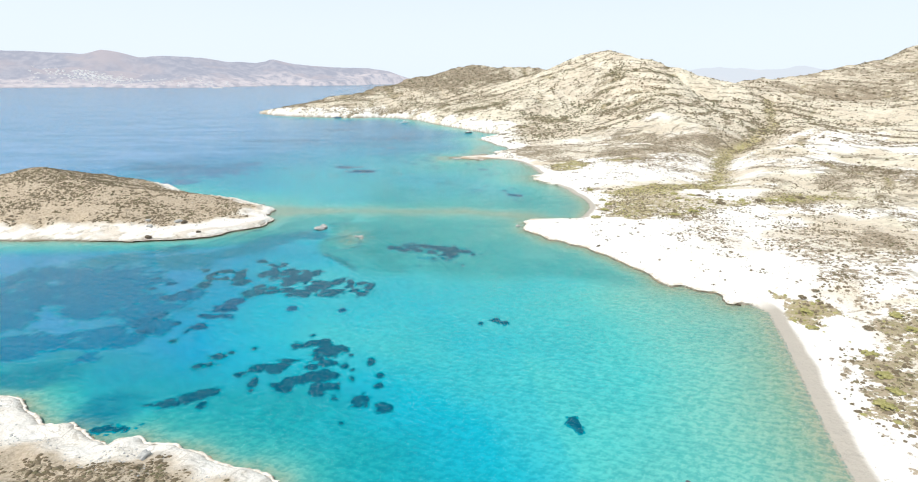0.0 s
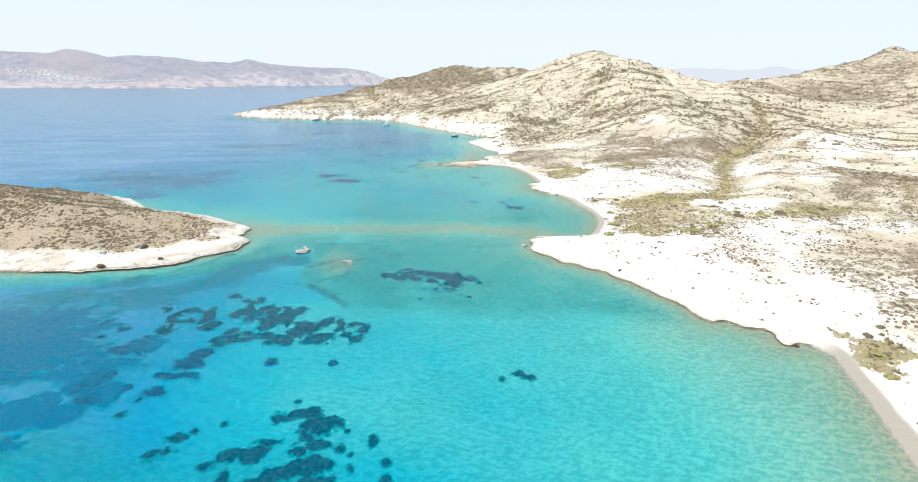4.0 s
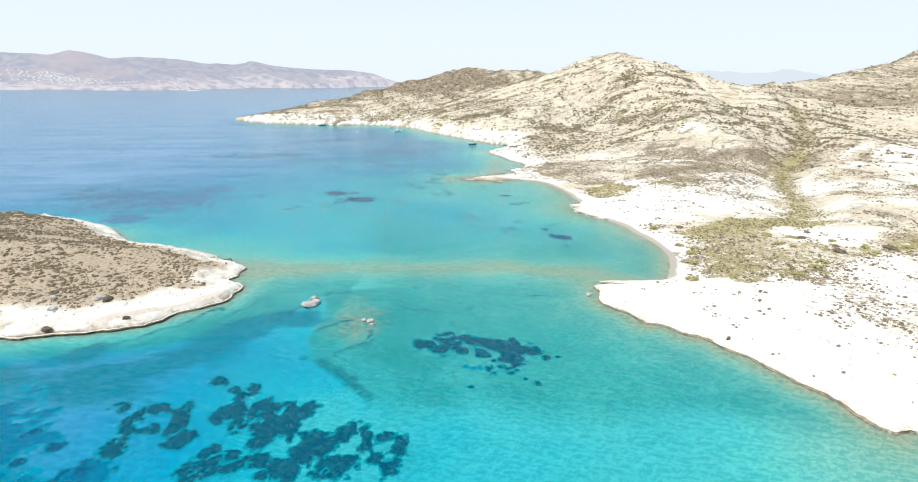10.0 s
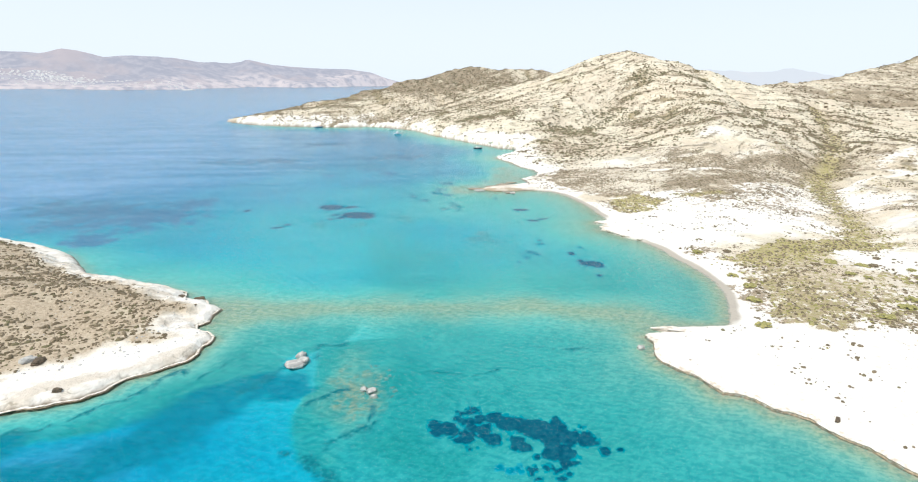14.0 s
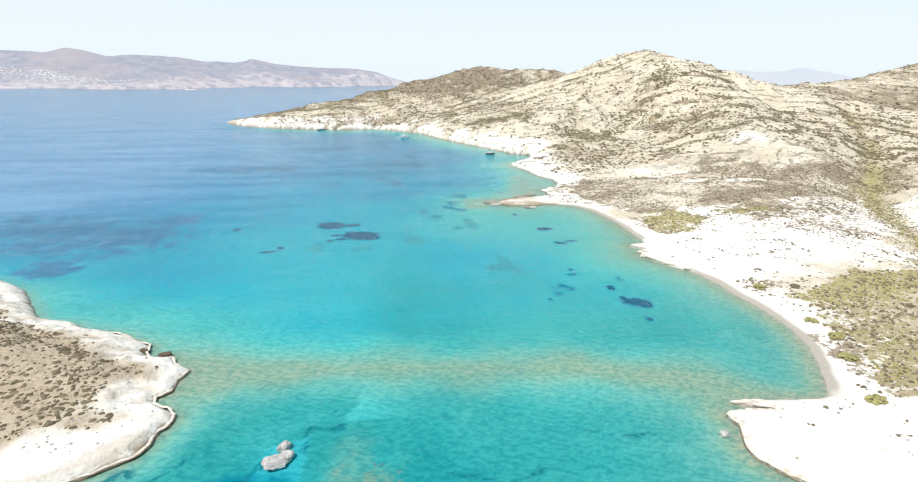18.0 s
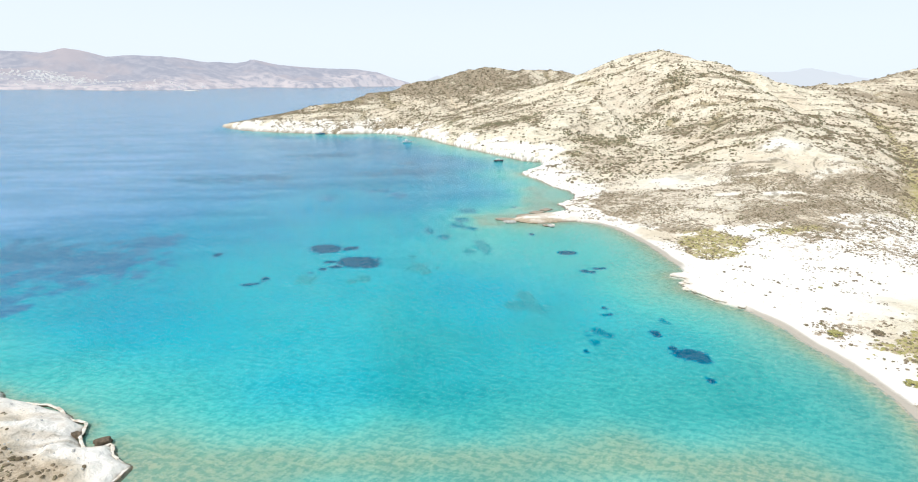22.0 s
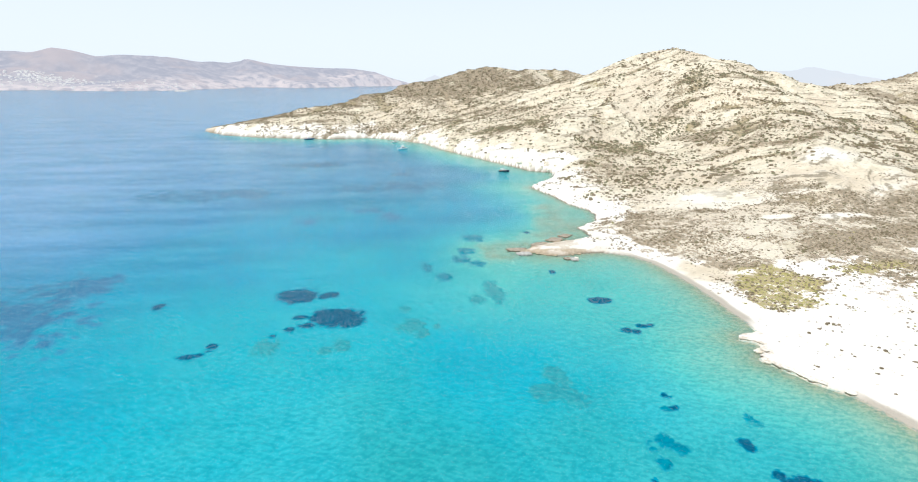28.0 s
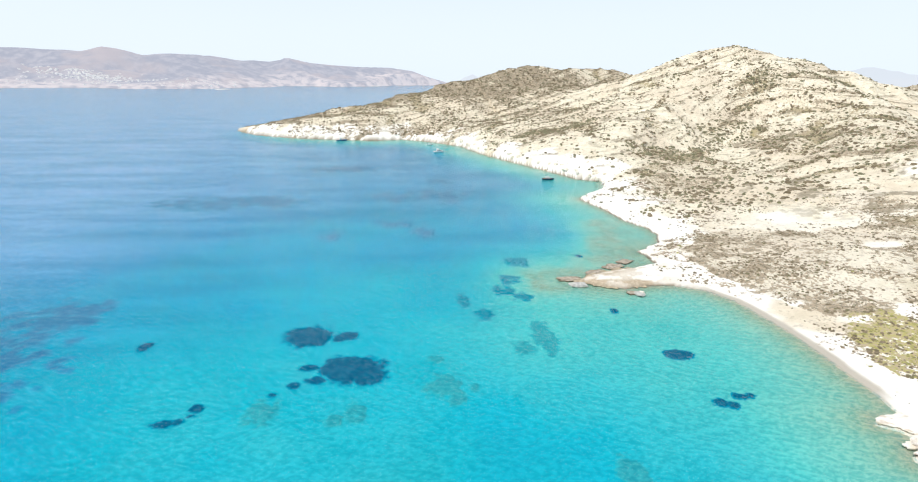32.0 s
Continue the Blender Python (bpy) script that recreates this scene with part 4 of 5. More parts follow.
WEST_BAY = [(-69.8, 238.5, 5.3, 7.4), (-69.9, 235, 3.2, 3.2), (-77.8, 236.2, 2.6, 2.6), (-89.3, 257.7, 3.2, 2.1), (-81, 251.3, 2.5, 1.6), (-87.2, 246.4, 2.5, 1.5),
            (-75.9, 216.2, 4.9, 7.8), (-72.6, 209.5, 4, 6), (-64.7, 211.4, 1.4, 1.4), (-56.5, 207.2, 3, 1.8), (-55.5, 209.5, 1.7, 1.2), (-57, 216.8, 1.5, 1.5),
            (-25.2, 220.7, 1.6, 1.9), (-5.9, 216.8, 1.2, 1.8), (-58.3, 204.6, 1.1, 1.7)]
WEST_TUFTS = [(-51.5, 223.2, 4.6, 3.9), (-48.6, 228, 3.2, 4.1), (-46.3, 230.4, 1.6, 3), (-52.7, 216.2, 2.9, 2.5), (-47.6, 215.5, 2.6, 2), (-45.4, 212.7, 1.1, 1.4),
              (-53.6, 221, 2.3, 2.7)]
DEEP_WEST = [(-138, 247, 21, 31), (-129, 221, 13, 19), (-110, 199, 15, 10), (-129, 259, 15, 16), (-106.7, 249.9, 16.5, 27.8), (-88.8, 231.3, 10.3, 14), (-99.3, 226.5, 11.9, 8.1), (-75, 215.5, 5.8, 8.6), (-68.3, 207.1, 3.7, 5.3), (-75.6, 200.4, 6.2, 5),
             (-85.2, 204, 7.2, 6.5), (-86.8, 197.5, 5.2, 3.2), (-83.8, 188.4, 2.5, 2.2), (-88.5, 254.9, 5.1, 3.4), (-73.7, 226.1, 6.1, 4.2), (-69, 237.4, 5.4, 7)]
STRAIT_WEST = [(12.7, 293.8, 1.7, 2.3), (14.1, 291.6, 2.3, 2.3), (16.6, 291.2, 2.3, 2.8), (21, 298.1, 1.7, 1.6), (23.8, 298.7, 2.5, 1.6), (20.7, 296, 2.6, 1.8),
               (24.6, 293.1, 4.3, 3.5), (20.3, 287.9, 2.5, 2.8), (21.4, 284.5, 1.6, 1.3), (26.8, 287, 2.5, 2.8), (30.1, 294.7, 2.6, 2.4), (33, 291.9, 3.4, 3.6),
               (36.8, 289.9, 3, 3.5), (33, 284.7, 2, 2.2), (34, 282.2, 2.3, 1.6)]
STRAIT_EAST = [(40.4, 290.2, 2.4, 3), (42.3, 287.6, 4.2, 3.5), (45.6, 287.2, 3, 4.1), (43.9, 281.8, 4.1, 3.8), (49.7, 283.8, 3.6, 3.4), (52.4, 282, 2.3, 2.2),
               (40.3, 278.4, 2.2, 2.6), (43.1, 276.8, 2.2, 3), (38.9, 273.7, 1.8, 1.9), (34.9, 273.5, 1.2, 1.4), (54.2, 277.7, 1.4, 1.6)]
REEF_EDGE = [(-42.3, 271.3, 1.9, 1.9), (-48.7, 277.6, 2.5, 2.3), (-46.1, 275.8, 1, 1.1)]
NORTH_BAY = [(105.9, 413.5, 5, 3.8), (102.2, 418, 1.6, 1.7), (108.9, 410.2, 2.7, 3.2), (103.5, 396.5, 1.1, 1.4), (101.7, 429.7, 1.7, 2.5), (70.6, 420, 0.7, 1.1),
             (-29.8, 547.1, 7.8, 7.4), (-33.6, 548.7, 3.7, 5), (-15.4, 546.6, 3.4, 3.1), (-18.8, 544.6, 1.9, 2.4), (-11.3, 523.1, 9.4, 7.5), (-6.8, 521, 6.2, 6.9),
             (-16.9, 524.7, 4.5, 6.1), (-22.6, 517.3, 3, 1.9), (-28.8, 514.4, 1.9, 1.8), (-25.7, 524.8, 2.7, 1.5), (-34.3, 509.9, 0.8, 0.9), (-60.2, 497.2, 2.4, 1.6),
             (-56.6, 497.8, 1.5, 1.2), (-53.9, 504.2, 1.8, 1.7), (-54.3, 500.5, 0.6, 0.8)]
NORTH_STRAYS = [(100.8, 526.8, 4.5, 3), (98.1, 526.5, 2.5, 2.4), (100.2, 497.9, 2, 1.9), (103.2, 496.6, 1.7, 1.9), (107.8, 500.7, 2, 1.5), (110.9, 500.8, 1.3, 1.5),
                (92, 454.6, 1.2, 1.2), (90.8, 448, 1.5, 1.1), (90.9, 562.9, 1.4, 2.3), (96.8, 632, 1.4, 2.5), (-85.1, 542, 1.8, 3)]
FAINT = [(-34.8, 500.7, 3.9, 5.6), (-8.7, 499.3, 2.8, 4.8), (-14.3, 496.1, 2.9, 2.3), (17, 511.9, 4.8, 5.5), (21.3, 505.9, 2.1, 4.4), (26.9, 510.7, 1.1, 2.8),
         (15.7, 528.5, 2.3, 2.1), (62.3, 467.4, 3.2, 7.9), (58.1, 460.5, 6.9, 4.3), (63.4, 455.6, 4.2, 4.2), (56.8, 541, 3.6, 12.6), (47.5, 533.1, 3.4, 4.6),
         (109.8, 438.3, 1.9, 1.6)]
FAINT_DARK = [(53.7, 599.5, 4.4, 5.7), (48.5, 586.4, 4.2, 5.2), (56.3, 579.5, 4.1, 4.2), (61.4, 624.7, 6.1, 6.8), (36.5, 562.3, 3.3, 4.3), (29.6, 576, 2.3, 6.3),
              (80.7, 434.4, 2, 3), (76.3, 425.8, 1.4, 1.7), (83.1, 430.6, 1.9, 1.8), (76.2, 432.5, 1.2, 1.8), (88.7, 448.6, 1.3, 1.4), (110.2, 439.1, 1.8, 2),
              (26.1, 275.5, 1.2, 1.2), (28.9, 274.4, 0.9, 0.9), (31, 274.5, 0.8, 1.2)]
DISTANT = [(-158, 535, 44, 34), (-155, 481, 13, 11), (-128, 566, 17, 17), (-200, 560, 30, 24), (33, 786, 26, 16), (-3, 699, 17, 9), (14, 680, 8, 9), (-40, 677, 6, 11), (-3, 780, 24, 18), (37, 760, 7, 7),
           (32, 839, 10, 10), (-120, 760, 50, 20), (-60, 900, 40, 16)]


def clusters(lobes, gap=1.12):
    """Sorts lobes into meadows: those that touch belong together."""
    left, found = list(lobes), []
    while left:
        group = [left.pop(0)]
        for a in group:
            near = [b for b in left if math.hypot((a[0] - b[0]) / (a[2] + b[2]), (a[1] - b[1]) / (a[3] + b[3])) < gap]
            group += near
            left = [b for b in left if b not in near]
        found.append(group)
    return found


def meadow(lobes, mat, label, ragged=0.5, grain=2.6, holes=0.25, step=0.45, soft=0.62):
    """One meadow of overlapping lobes with a frayed rim and sandy gaps, a little proud of the sand."""
    cx, cy = lobes[0][:2]
    margin = 3.0
    step = max(step, max(max(l[2:]) for l in lobes) / 40)
    xs = np.arange(min(l[0] - 1.3 * l[2] for l in lobes) - margin, max(l[0] + 1.3 * l[2] for l in lobes) + margin, step)
    ys = np.arange(min(l[1] - 1.3 * l[3] for l in lobes) - margin, max(l[1] + 1.3 * l[3] for l in lobes) + margin, step)
    wx, wy = np.meshgrid(xs, ys)
    value = np.full(wx.shape, -9.0)
    for lx, ly, rx, ry in lobes:
        r = np.hypot((wx - lx) / rx, (wy - ly) / ry)
        value = np.maximum(value, np.minimum((1.07 - r) * min(rx, ry, 3.5 * soft), 1.45 * soft))
    value = value + ragged * (bumps(wx, wy, grain, 101, 3, 0.6) + 0.5 * bumps(wx, wy, 0.36 * grain, 107, 2, 0.6))
    value -= holes * 2.2 * np.maximum(bumps(wx, wy, 3.4, 102, 3, 0.55) - 0.25, 0)
    z = bed_at(wx, wy) + 0.06 + 0.28 * ease(value, 0, 0.5) + 0.05 * bumps(wx, wy, 1.2, 103, 2)
    keep = value > -0.12
    if not keep.any():
        return
    ob = sheet("seagrass_patch", xs - cx, ys - cy, z, keep, mat, dict(thick=ease(value, -0.12, soft - 0.12)))
    ob.location = (cx, cy, 0)
    tagged(ob, label, "seagrass", "seagrass patches on the seabed")


for rows in (SOUTH_BAY, SOUTH_STRAYS, MID_BAY_NORTH, MID_BAY, STRAIT_WEST + STRAIT_EAST, REEF_EDGE):
    for group in clusters(rows, 1.0):
        meadow(group, GRASS, "dark blue-green seagrass meadow with sandy gaps" if len(group) > 3 else "dark blue-green seagrass patch under clear water", 0.85, 2.6)
for rows in (WEST_BAY, WEST_TUFTS):
    for group in clusters(rows, 1.0):
        meadow(group, DEEP_GRASS, "blue-green seagrass patch in deeper water", 0.75, 3.2, 0.35)
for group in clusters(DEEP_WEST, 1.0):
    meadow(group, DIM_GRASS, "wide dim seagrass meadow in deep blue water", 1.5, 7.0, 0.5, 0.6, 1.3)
for row in DOTS:
    meadow([row], GRASS, "small dark tuft of seagrass on pale sand", 0.3, 1.4, 0.0, 0.3)
for rows in (NORTH_BAY, NORTH_STRAYS):
    for group in clusters(rows, 0.95):
        meadow(group, DEEP_GRASS, "dark round-edged seagrass patch under clear water", 0.42, 1.9, 0.12)
for rows, mat in ((FAINT, THIN_GRASS), (FAINT_DARK, MURKY)):
    for group in clusters(rows, 1.0):
        meadow(group, mat, "thin teal seagrass over sand under clear water", 0.7, 2.6, 0.6)
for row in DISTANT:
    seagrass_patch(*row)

CHALK = plain("chalk_rock", (0.84, 0.79, 0.70), (0.72, 0.63, 0.50), 0.5, 0.95, 0.5)
STONE = plain("weathered_rock", (0.56, 0.55, 0.51), (0.38, 0.375, 0.35), 0.8, 0.95, 0.6)
DARK_STONE = plain("wave_cut_rock", (0.10, 0.08, 0.055), (0.17, 0.13, 0.09), 1.5, 0.8, 0.6)


def boulder_mesh(name, seed, mat, flat=0.6, subdivisions=3):
    """A broken, weathered block about two metres across."""
    bm = bmesh.new()
    bmesh.ops.create_icosphere(bm, subdivisions=subdivisions, radius=1.0)
    for v in bm.verts:
        p = v.co.copy()
        k = 1 + 0.30 * noise.noise(p * 1.1 + Vector((seed, 0, 0))) + 0.24 * noise.noise(p * 2.6 + Vector((0, seed, 0))) + 0.10 * noise.noise(p * 6.5 + Vector((0, 0, seed)))
        q = Vector([max(-0.78, min(0.78, c)) for c in p]) * k * 1.15
        v.co = Vector((q.x, q.y, q.z * flat))
    me = bpy.data.meshes.new(name)
    bm.to_mesh(me)
    bm.free()
    me.materials.append(mat)
    return me


# reef stone with the teal of the water above painted into its colour
SUNK_STONE = plain("submerged_rock", (0.16, 0.37, 0.34), (0.09, 0.26, 0.27), 0.8, 1.0, 0.5)
SUNK = [boulder_mesh("block", 2.7 * k, SUNK_STONE, 0.5) for k in range(3)]
BLOCKS = [boulder_mesh("block", 3.7 * k, STONE, 0.55 + 0.08 * k) for k in range(4)]
PALE_BLOCKS = [boulder_mesh("block", 5.1 + 3.7 * k, CHALK, 0.5 + 0.08 * k) for k in range(3)]
CUTS = [boulder_mesh("block", 9.3 + 2.9 * k, DARK_STONE, 0.6) for k in range(2)]


def sea_rock(label, *blocks):
    """A rock in the sea, made of blocks: mesh, x, y, z, sizes, turn."""
    x, y = blocks[0][1:3]
    rock = tagged(new("sea_rock"), label, "rock", "rocks in the sea")
    rock.location = (x, y, 0)
    for me, bx, by, bz, sx_, sy_, sz_, turn in blocks:
        ob = new("block", me)
        ob.parent = rock
        ob.matrix_basis = pose(bx - x, by - y, bz, 0, 0, turn) @ Matrix.Diagonal((sx_, sy_, sz_, 1))


sea_rock("low grey rock of stacked blocks rising from the strait", (BLOCKS[0], -27.6, 330.2, 0.0, 3.0, 2.4, 1.3, 20),
         (BLOCKS[1], -25.2, 332.4, 0.0, 1.7, 1.6, 1.3, -15), (BLOCKS[2], -26.3, 336.0, 0.0, 1.7, 1.3, 1.3, 60))
sea_rock("small grey rock awash off the white promontory", (BLOCKS[3], 88.5, 326, -0.1, 1.3, 1.1, 1.1, 10))
sea_rock("brown rocks breaking the surface of the reef", (BLOCKS[1], -3.6, 312.2, -0.3, 1.6, 1.2, 1.0, 30), (BLOCKS[0], -5.8, 313.5, -0.35, 1.3, 1.0, 0.8, 80),
         (BLOCKS[2], -3.0, 309.4, -0.4, 1.1, 0.8, 0.8, 0))
rng = random.Random(4)
for k in range(26):
    a, r = rng.uniform(0, 6.28), rng.uniform(0.1, 1) ** 0.6
    bx, by = -4 + 9 * r * math.cos(a), 318 + 15 * r * math.sin(a)
    sea_rock("submerged stone on the pale reef", (SUNK[k % 3], bx, by, -1.0, rng.uniform(0.5, 1.2), rng.uniform(0.4, 0.9), 0.5, rng.uniform(0, 180)))


# ---- rock along the waterline ----
def stained_chalk():
    """White rock with a dark wave-cut foot."""
    m, tree, bsdf = material("sea_stained_chalk", 0.9)
    where = place_in_world(tree)
    grain = speckle(tree, where, 0.7, 5)
    split = node(tree, "ShaderNodeSeparateXYZ", (0, where))
    height = maths(tree, "ADD", split.outputs[2], maths(tree, "MULTIPLY", maths(tree, "SUBTRACT", grain, 0.5), 0.5))
    dry = blend(tree, span(tree, grain, 0.4, 0.7), (0.82, 0.77, 0.68), (0.58, 0.50, 0.40))
    foot = blend(tree, span(tree, speckle(tree, where, 2.2, 4), 0.4, 0.6), (0.15, 0.12, 0.085), (0.34, 0.27, 0.19))
    tree.links.new(blend(tree, span(tree, height, 0.10, 0.34), foot, dry), bsdf.inputs["Base Color"])
    relief(tree, bsdf, grain, 0.5, 0.3)
    return m


STAINED = stained_chalk()
BENCH = plain("tan_wave_bench", (0.52, 0.43, 0.30), (0.33, 0.27, 0.19), 0.9, 0.9, 0.7)
SHORES = dict(ground=(MAINLAND, 1.0), ground_islet=(ISLET, 0.45), ground_headland=(HEADLAND, 0.45))
mainland, islet, headland = (bpy.data.objects[n] for n in ("ground", "ground_islet", "ground_headland"))


def shore_ledges(points, owner, seed, mat, top, reach, inner=2.2, thick=0.5, skip=0.1, wild=1.0, under=0.25, pitch=1.1, rise=0.02):
    """Ledges of bedded rock along a shore, broken at joints; land lies on the line's right."""
    r = random.Random(seed)
    pts = [Vector(p) for p in points]
    spots = []
    for p, q in zip(pts, pts[1:]):
        out = Vector((-(q - p).y, (q - p).x)).normalized()
        n = max(1, round((q - p).length / pitch))
        spots += [(p.lerp(q, k / n), out) for k in range(n)]
    spots.append((pts[-1], spots[-1][1]))
    off = from_shore(np.array([p.x for p, out in spots]), np.array([p.y for p, out in spots]), *SHORES[owner.name])
    spots = [(p + out * float(k), out) for (p, out), k in zip(spots, off)]
    at = 0
    while at < len(spots) - 2:
        count = min(r.randint(3, 9), len(spots) - at - 1)
        run, z = spots[at:at + count + 1], r.uniform(*top)
        at += count
        if r.random() < skip:
            continue
        far = r.uniform(*reach)
        outer, tops = [], []
        for k, (p, out) in enumerate(run):
            edge = 0.6 if k in (0, count) else 1.0
            d = edge * far * (0.7 + 0.9 * noise.noise(Vector((p.x * 0.35, p.y * 0.35, seed)))) + wild * (0.5 * noise.noise(Vector((p.x * 0.8, p.y * 0.8, seed + 5))) + 0.35 * noise.noise(Vector((p.x * 2.3, p.y * 2.3, seed))))
            outer.append(p + out * d)
            tops.append(z + 0.25 * thick * noise.noise(Vector((p.x * 0.5, p.y * 0.5, seed + 2))))
        bm = bmesh.new()
        rows = [[bm.verts.new((*(p - out * inner), h + rise)) for (p, out), h in zip(run, tops)], [bm.verts.new((*(o - out * 0.3), h + 0.03)) for o, (p, out), h in zip(outer, run, tops)],
                [bm.verts.new((*o, h - 0.14)) for o, h in zip(outer, tops)], [bm.verts.new((*(o - out * under), h - thick * 0.55)) for o, (p, out), h in zip(outer, run, tops)],
                [bm.verts.new((*(o - out * (under + 0.1)), h - thick)) for o, (p, out), h in zip(outer, run, tops)], [bm.verts.new((*(p - out * inner), h - thick)) for (p, out), h in zip(run, tops)]]
        for one, two in zip(rows, rows[1:]):
            for k in range(count):
                bm.faces.new((one[k], one[k + 1], two[k + 1], two[k]))
        bmesh.ops.recalc_face_normals(bm, faces=bm.faces)
        part("rock_ledge", bm, mat, owner)


# the overhung rim of the low cliffs, and tan benches at their foot
shore_ledges(PROMONTORY[:34], mainland, 1, STAINED, (0.55, 0.8), (-0.1, 0.35), inner=1.6, thick=1.1, skip=0.0, wild=0.5, under=0.4, pitch=0.75, rise=0.4)
shore_ledges(PROMONTORY[:33], mainland, 2, BENCH, (0.06, 0.12), (-0.2, 0.5), inner=1.0, thick=0.4, skip=0.45, pitch=0.6)
shore_ledges(PROMONTORY[33:37], mainland, 9, STAINED, (0.8, 1.1), (0.2, 0.8), thick=1.2)
shore_ledges(LEDGES, mainland, 3, STAINED, (0.8, 1.05), (0.1, 0.6), thick=1.2, under=0.5, pitch=0.8)
shore_ledges(POINT[:7], mainland, 4, BENCH, (0.1, 0.3), (1.0, 4.5), skip=0.1, pitch=0.9, wild=2.0)
shore_ledges(ISLET[-15:] + ISLET[:17], islet, 5, STAINED, (0.4, 0.6), (-0.1, 0.4), inner=0.8, thick=0.95, skip=0.0, wild=0.6, under=0.3, pitch=0.75, rise=-0.1)
shore_ledges(ISLET[-15:] + ISLET[:9], islet, 6, BENCH, (0.06, 0.14), (0.2, 1.0), inner=1.0, thick=0.4, skip=0.3, pitch=0.55, wild=1.4)
shore_ledges(HEADLAND[:20], headland, 7, STAINED, (0.4, 0.6), (-0.1, 0.4), inner=0.8, thick=0.95, skip=0.05, wild=0.6, under=0.3, pitch=0.75, rise=-0.1)
shore_ledges(HEADLAND[:20], headland, 8, BENCH, (0.06, 0.14), (0.1, 0.9), inner=1.0, thick=0.4, skip=0.4, pitch=0.55, wild=1.4)


def flat_rock(x, y, turn, a, b, z=0.35, brown=False):
    """A thin slab lying out over the water."""
    bm = bmesh.new()
    n = 22
    rim = []
    for j in range(n):
        k = 1 + 0.45 * noise.noise(Vector((j * 0.45, x, 0.3))) + 0.35 * noise.noise(Vector((j * 1.3, y, 2)))
        rim.append((a * k * math.cos(6.283 * j / n), b * k * math.sin(6.283 * j / n)))
    rings = [[bm.verts.new((k * p, k * q, z)) for p, q in rim] for z, k in ((-0.35, 0.85), (0.1, 1.0), (0.28, 0.97), (0.34, 0.85))]
    for low, high in zip(rings, rings[1:]):
        for j in range(n):
            bm.faces.new((low[j], low[(j + 1) % n], high[(j + 1) % n], high[j]))
    bm.faces.new(rings[-1])
    me = bpy.data.meshes.new("flat_rock")
    bm.to_mesh(me)
    bm.free()
    me.materials.append(STAINED if brown else CHALK)
    ob = tagged(new("flat_rock", me), "low brown reef slab barely above the water" if brown else "thin white rock slab lying at the water's edge", "rock", "brown slabs off the point" if brown else "slabs by the beach")
    ob.matrix_basis = pose(x, y, z, 0, 0, turn)


for x, y, turn, a, b in ((141, 484.5, 8, 3.0, 1.4), (139.5, 474.5, 4, 2.8, 1.4), (137.5, 467, -4, 2.6, 1.2), (104, 338.5, -3, 5.0, 0.9), (109, 579.5, -10, 1.6, 0.8)):
    flat_rock(x, y, turn, a, b)
for x, y, turn, a, b in ((82, 598, 12, 6, 3.0), (97, 606, 18, 6, 3.2), (109, 614, 14, 6, 3.4), (118, 621, 24, 5, 3.0), (106, 580, -14, 3.2, 2.0)):
    flat_rock(x, y, turn, a, b, -0.16, True)
r = random.Random(8)
for k in range(34):
    n = r.randrange(1, 7)
    (ax, ay), (bx, by), u = FAR_SHORE[n], FAR_SHORE[n + 1], r.random()
    x, y = ax + u * (bx - ax) + r.uniform(0, 7), ay + u * (by - ay) + r.uniform(-1, 5)
    z = float(mainland_height(np.array([x]), np.array([y]))[0][0])
    ob = tagged(new("cliff_block", PALE_BLOCKS[k % 3]), "pale block of the broken white cliff", "rock", "blocks along the white cliff")
    ob.matrix_basis = pose(x, y, max(z, 0.2), 0, 0, r.uniform(0, 180)) @ Matrix.Diagonal((r.uniform(1.5, 3.5), r.uniform(1.2, 2.4), r.uniform(1.5, 3.5), 1))

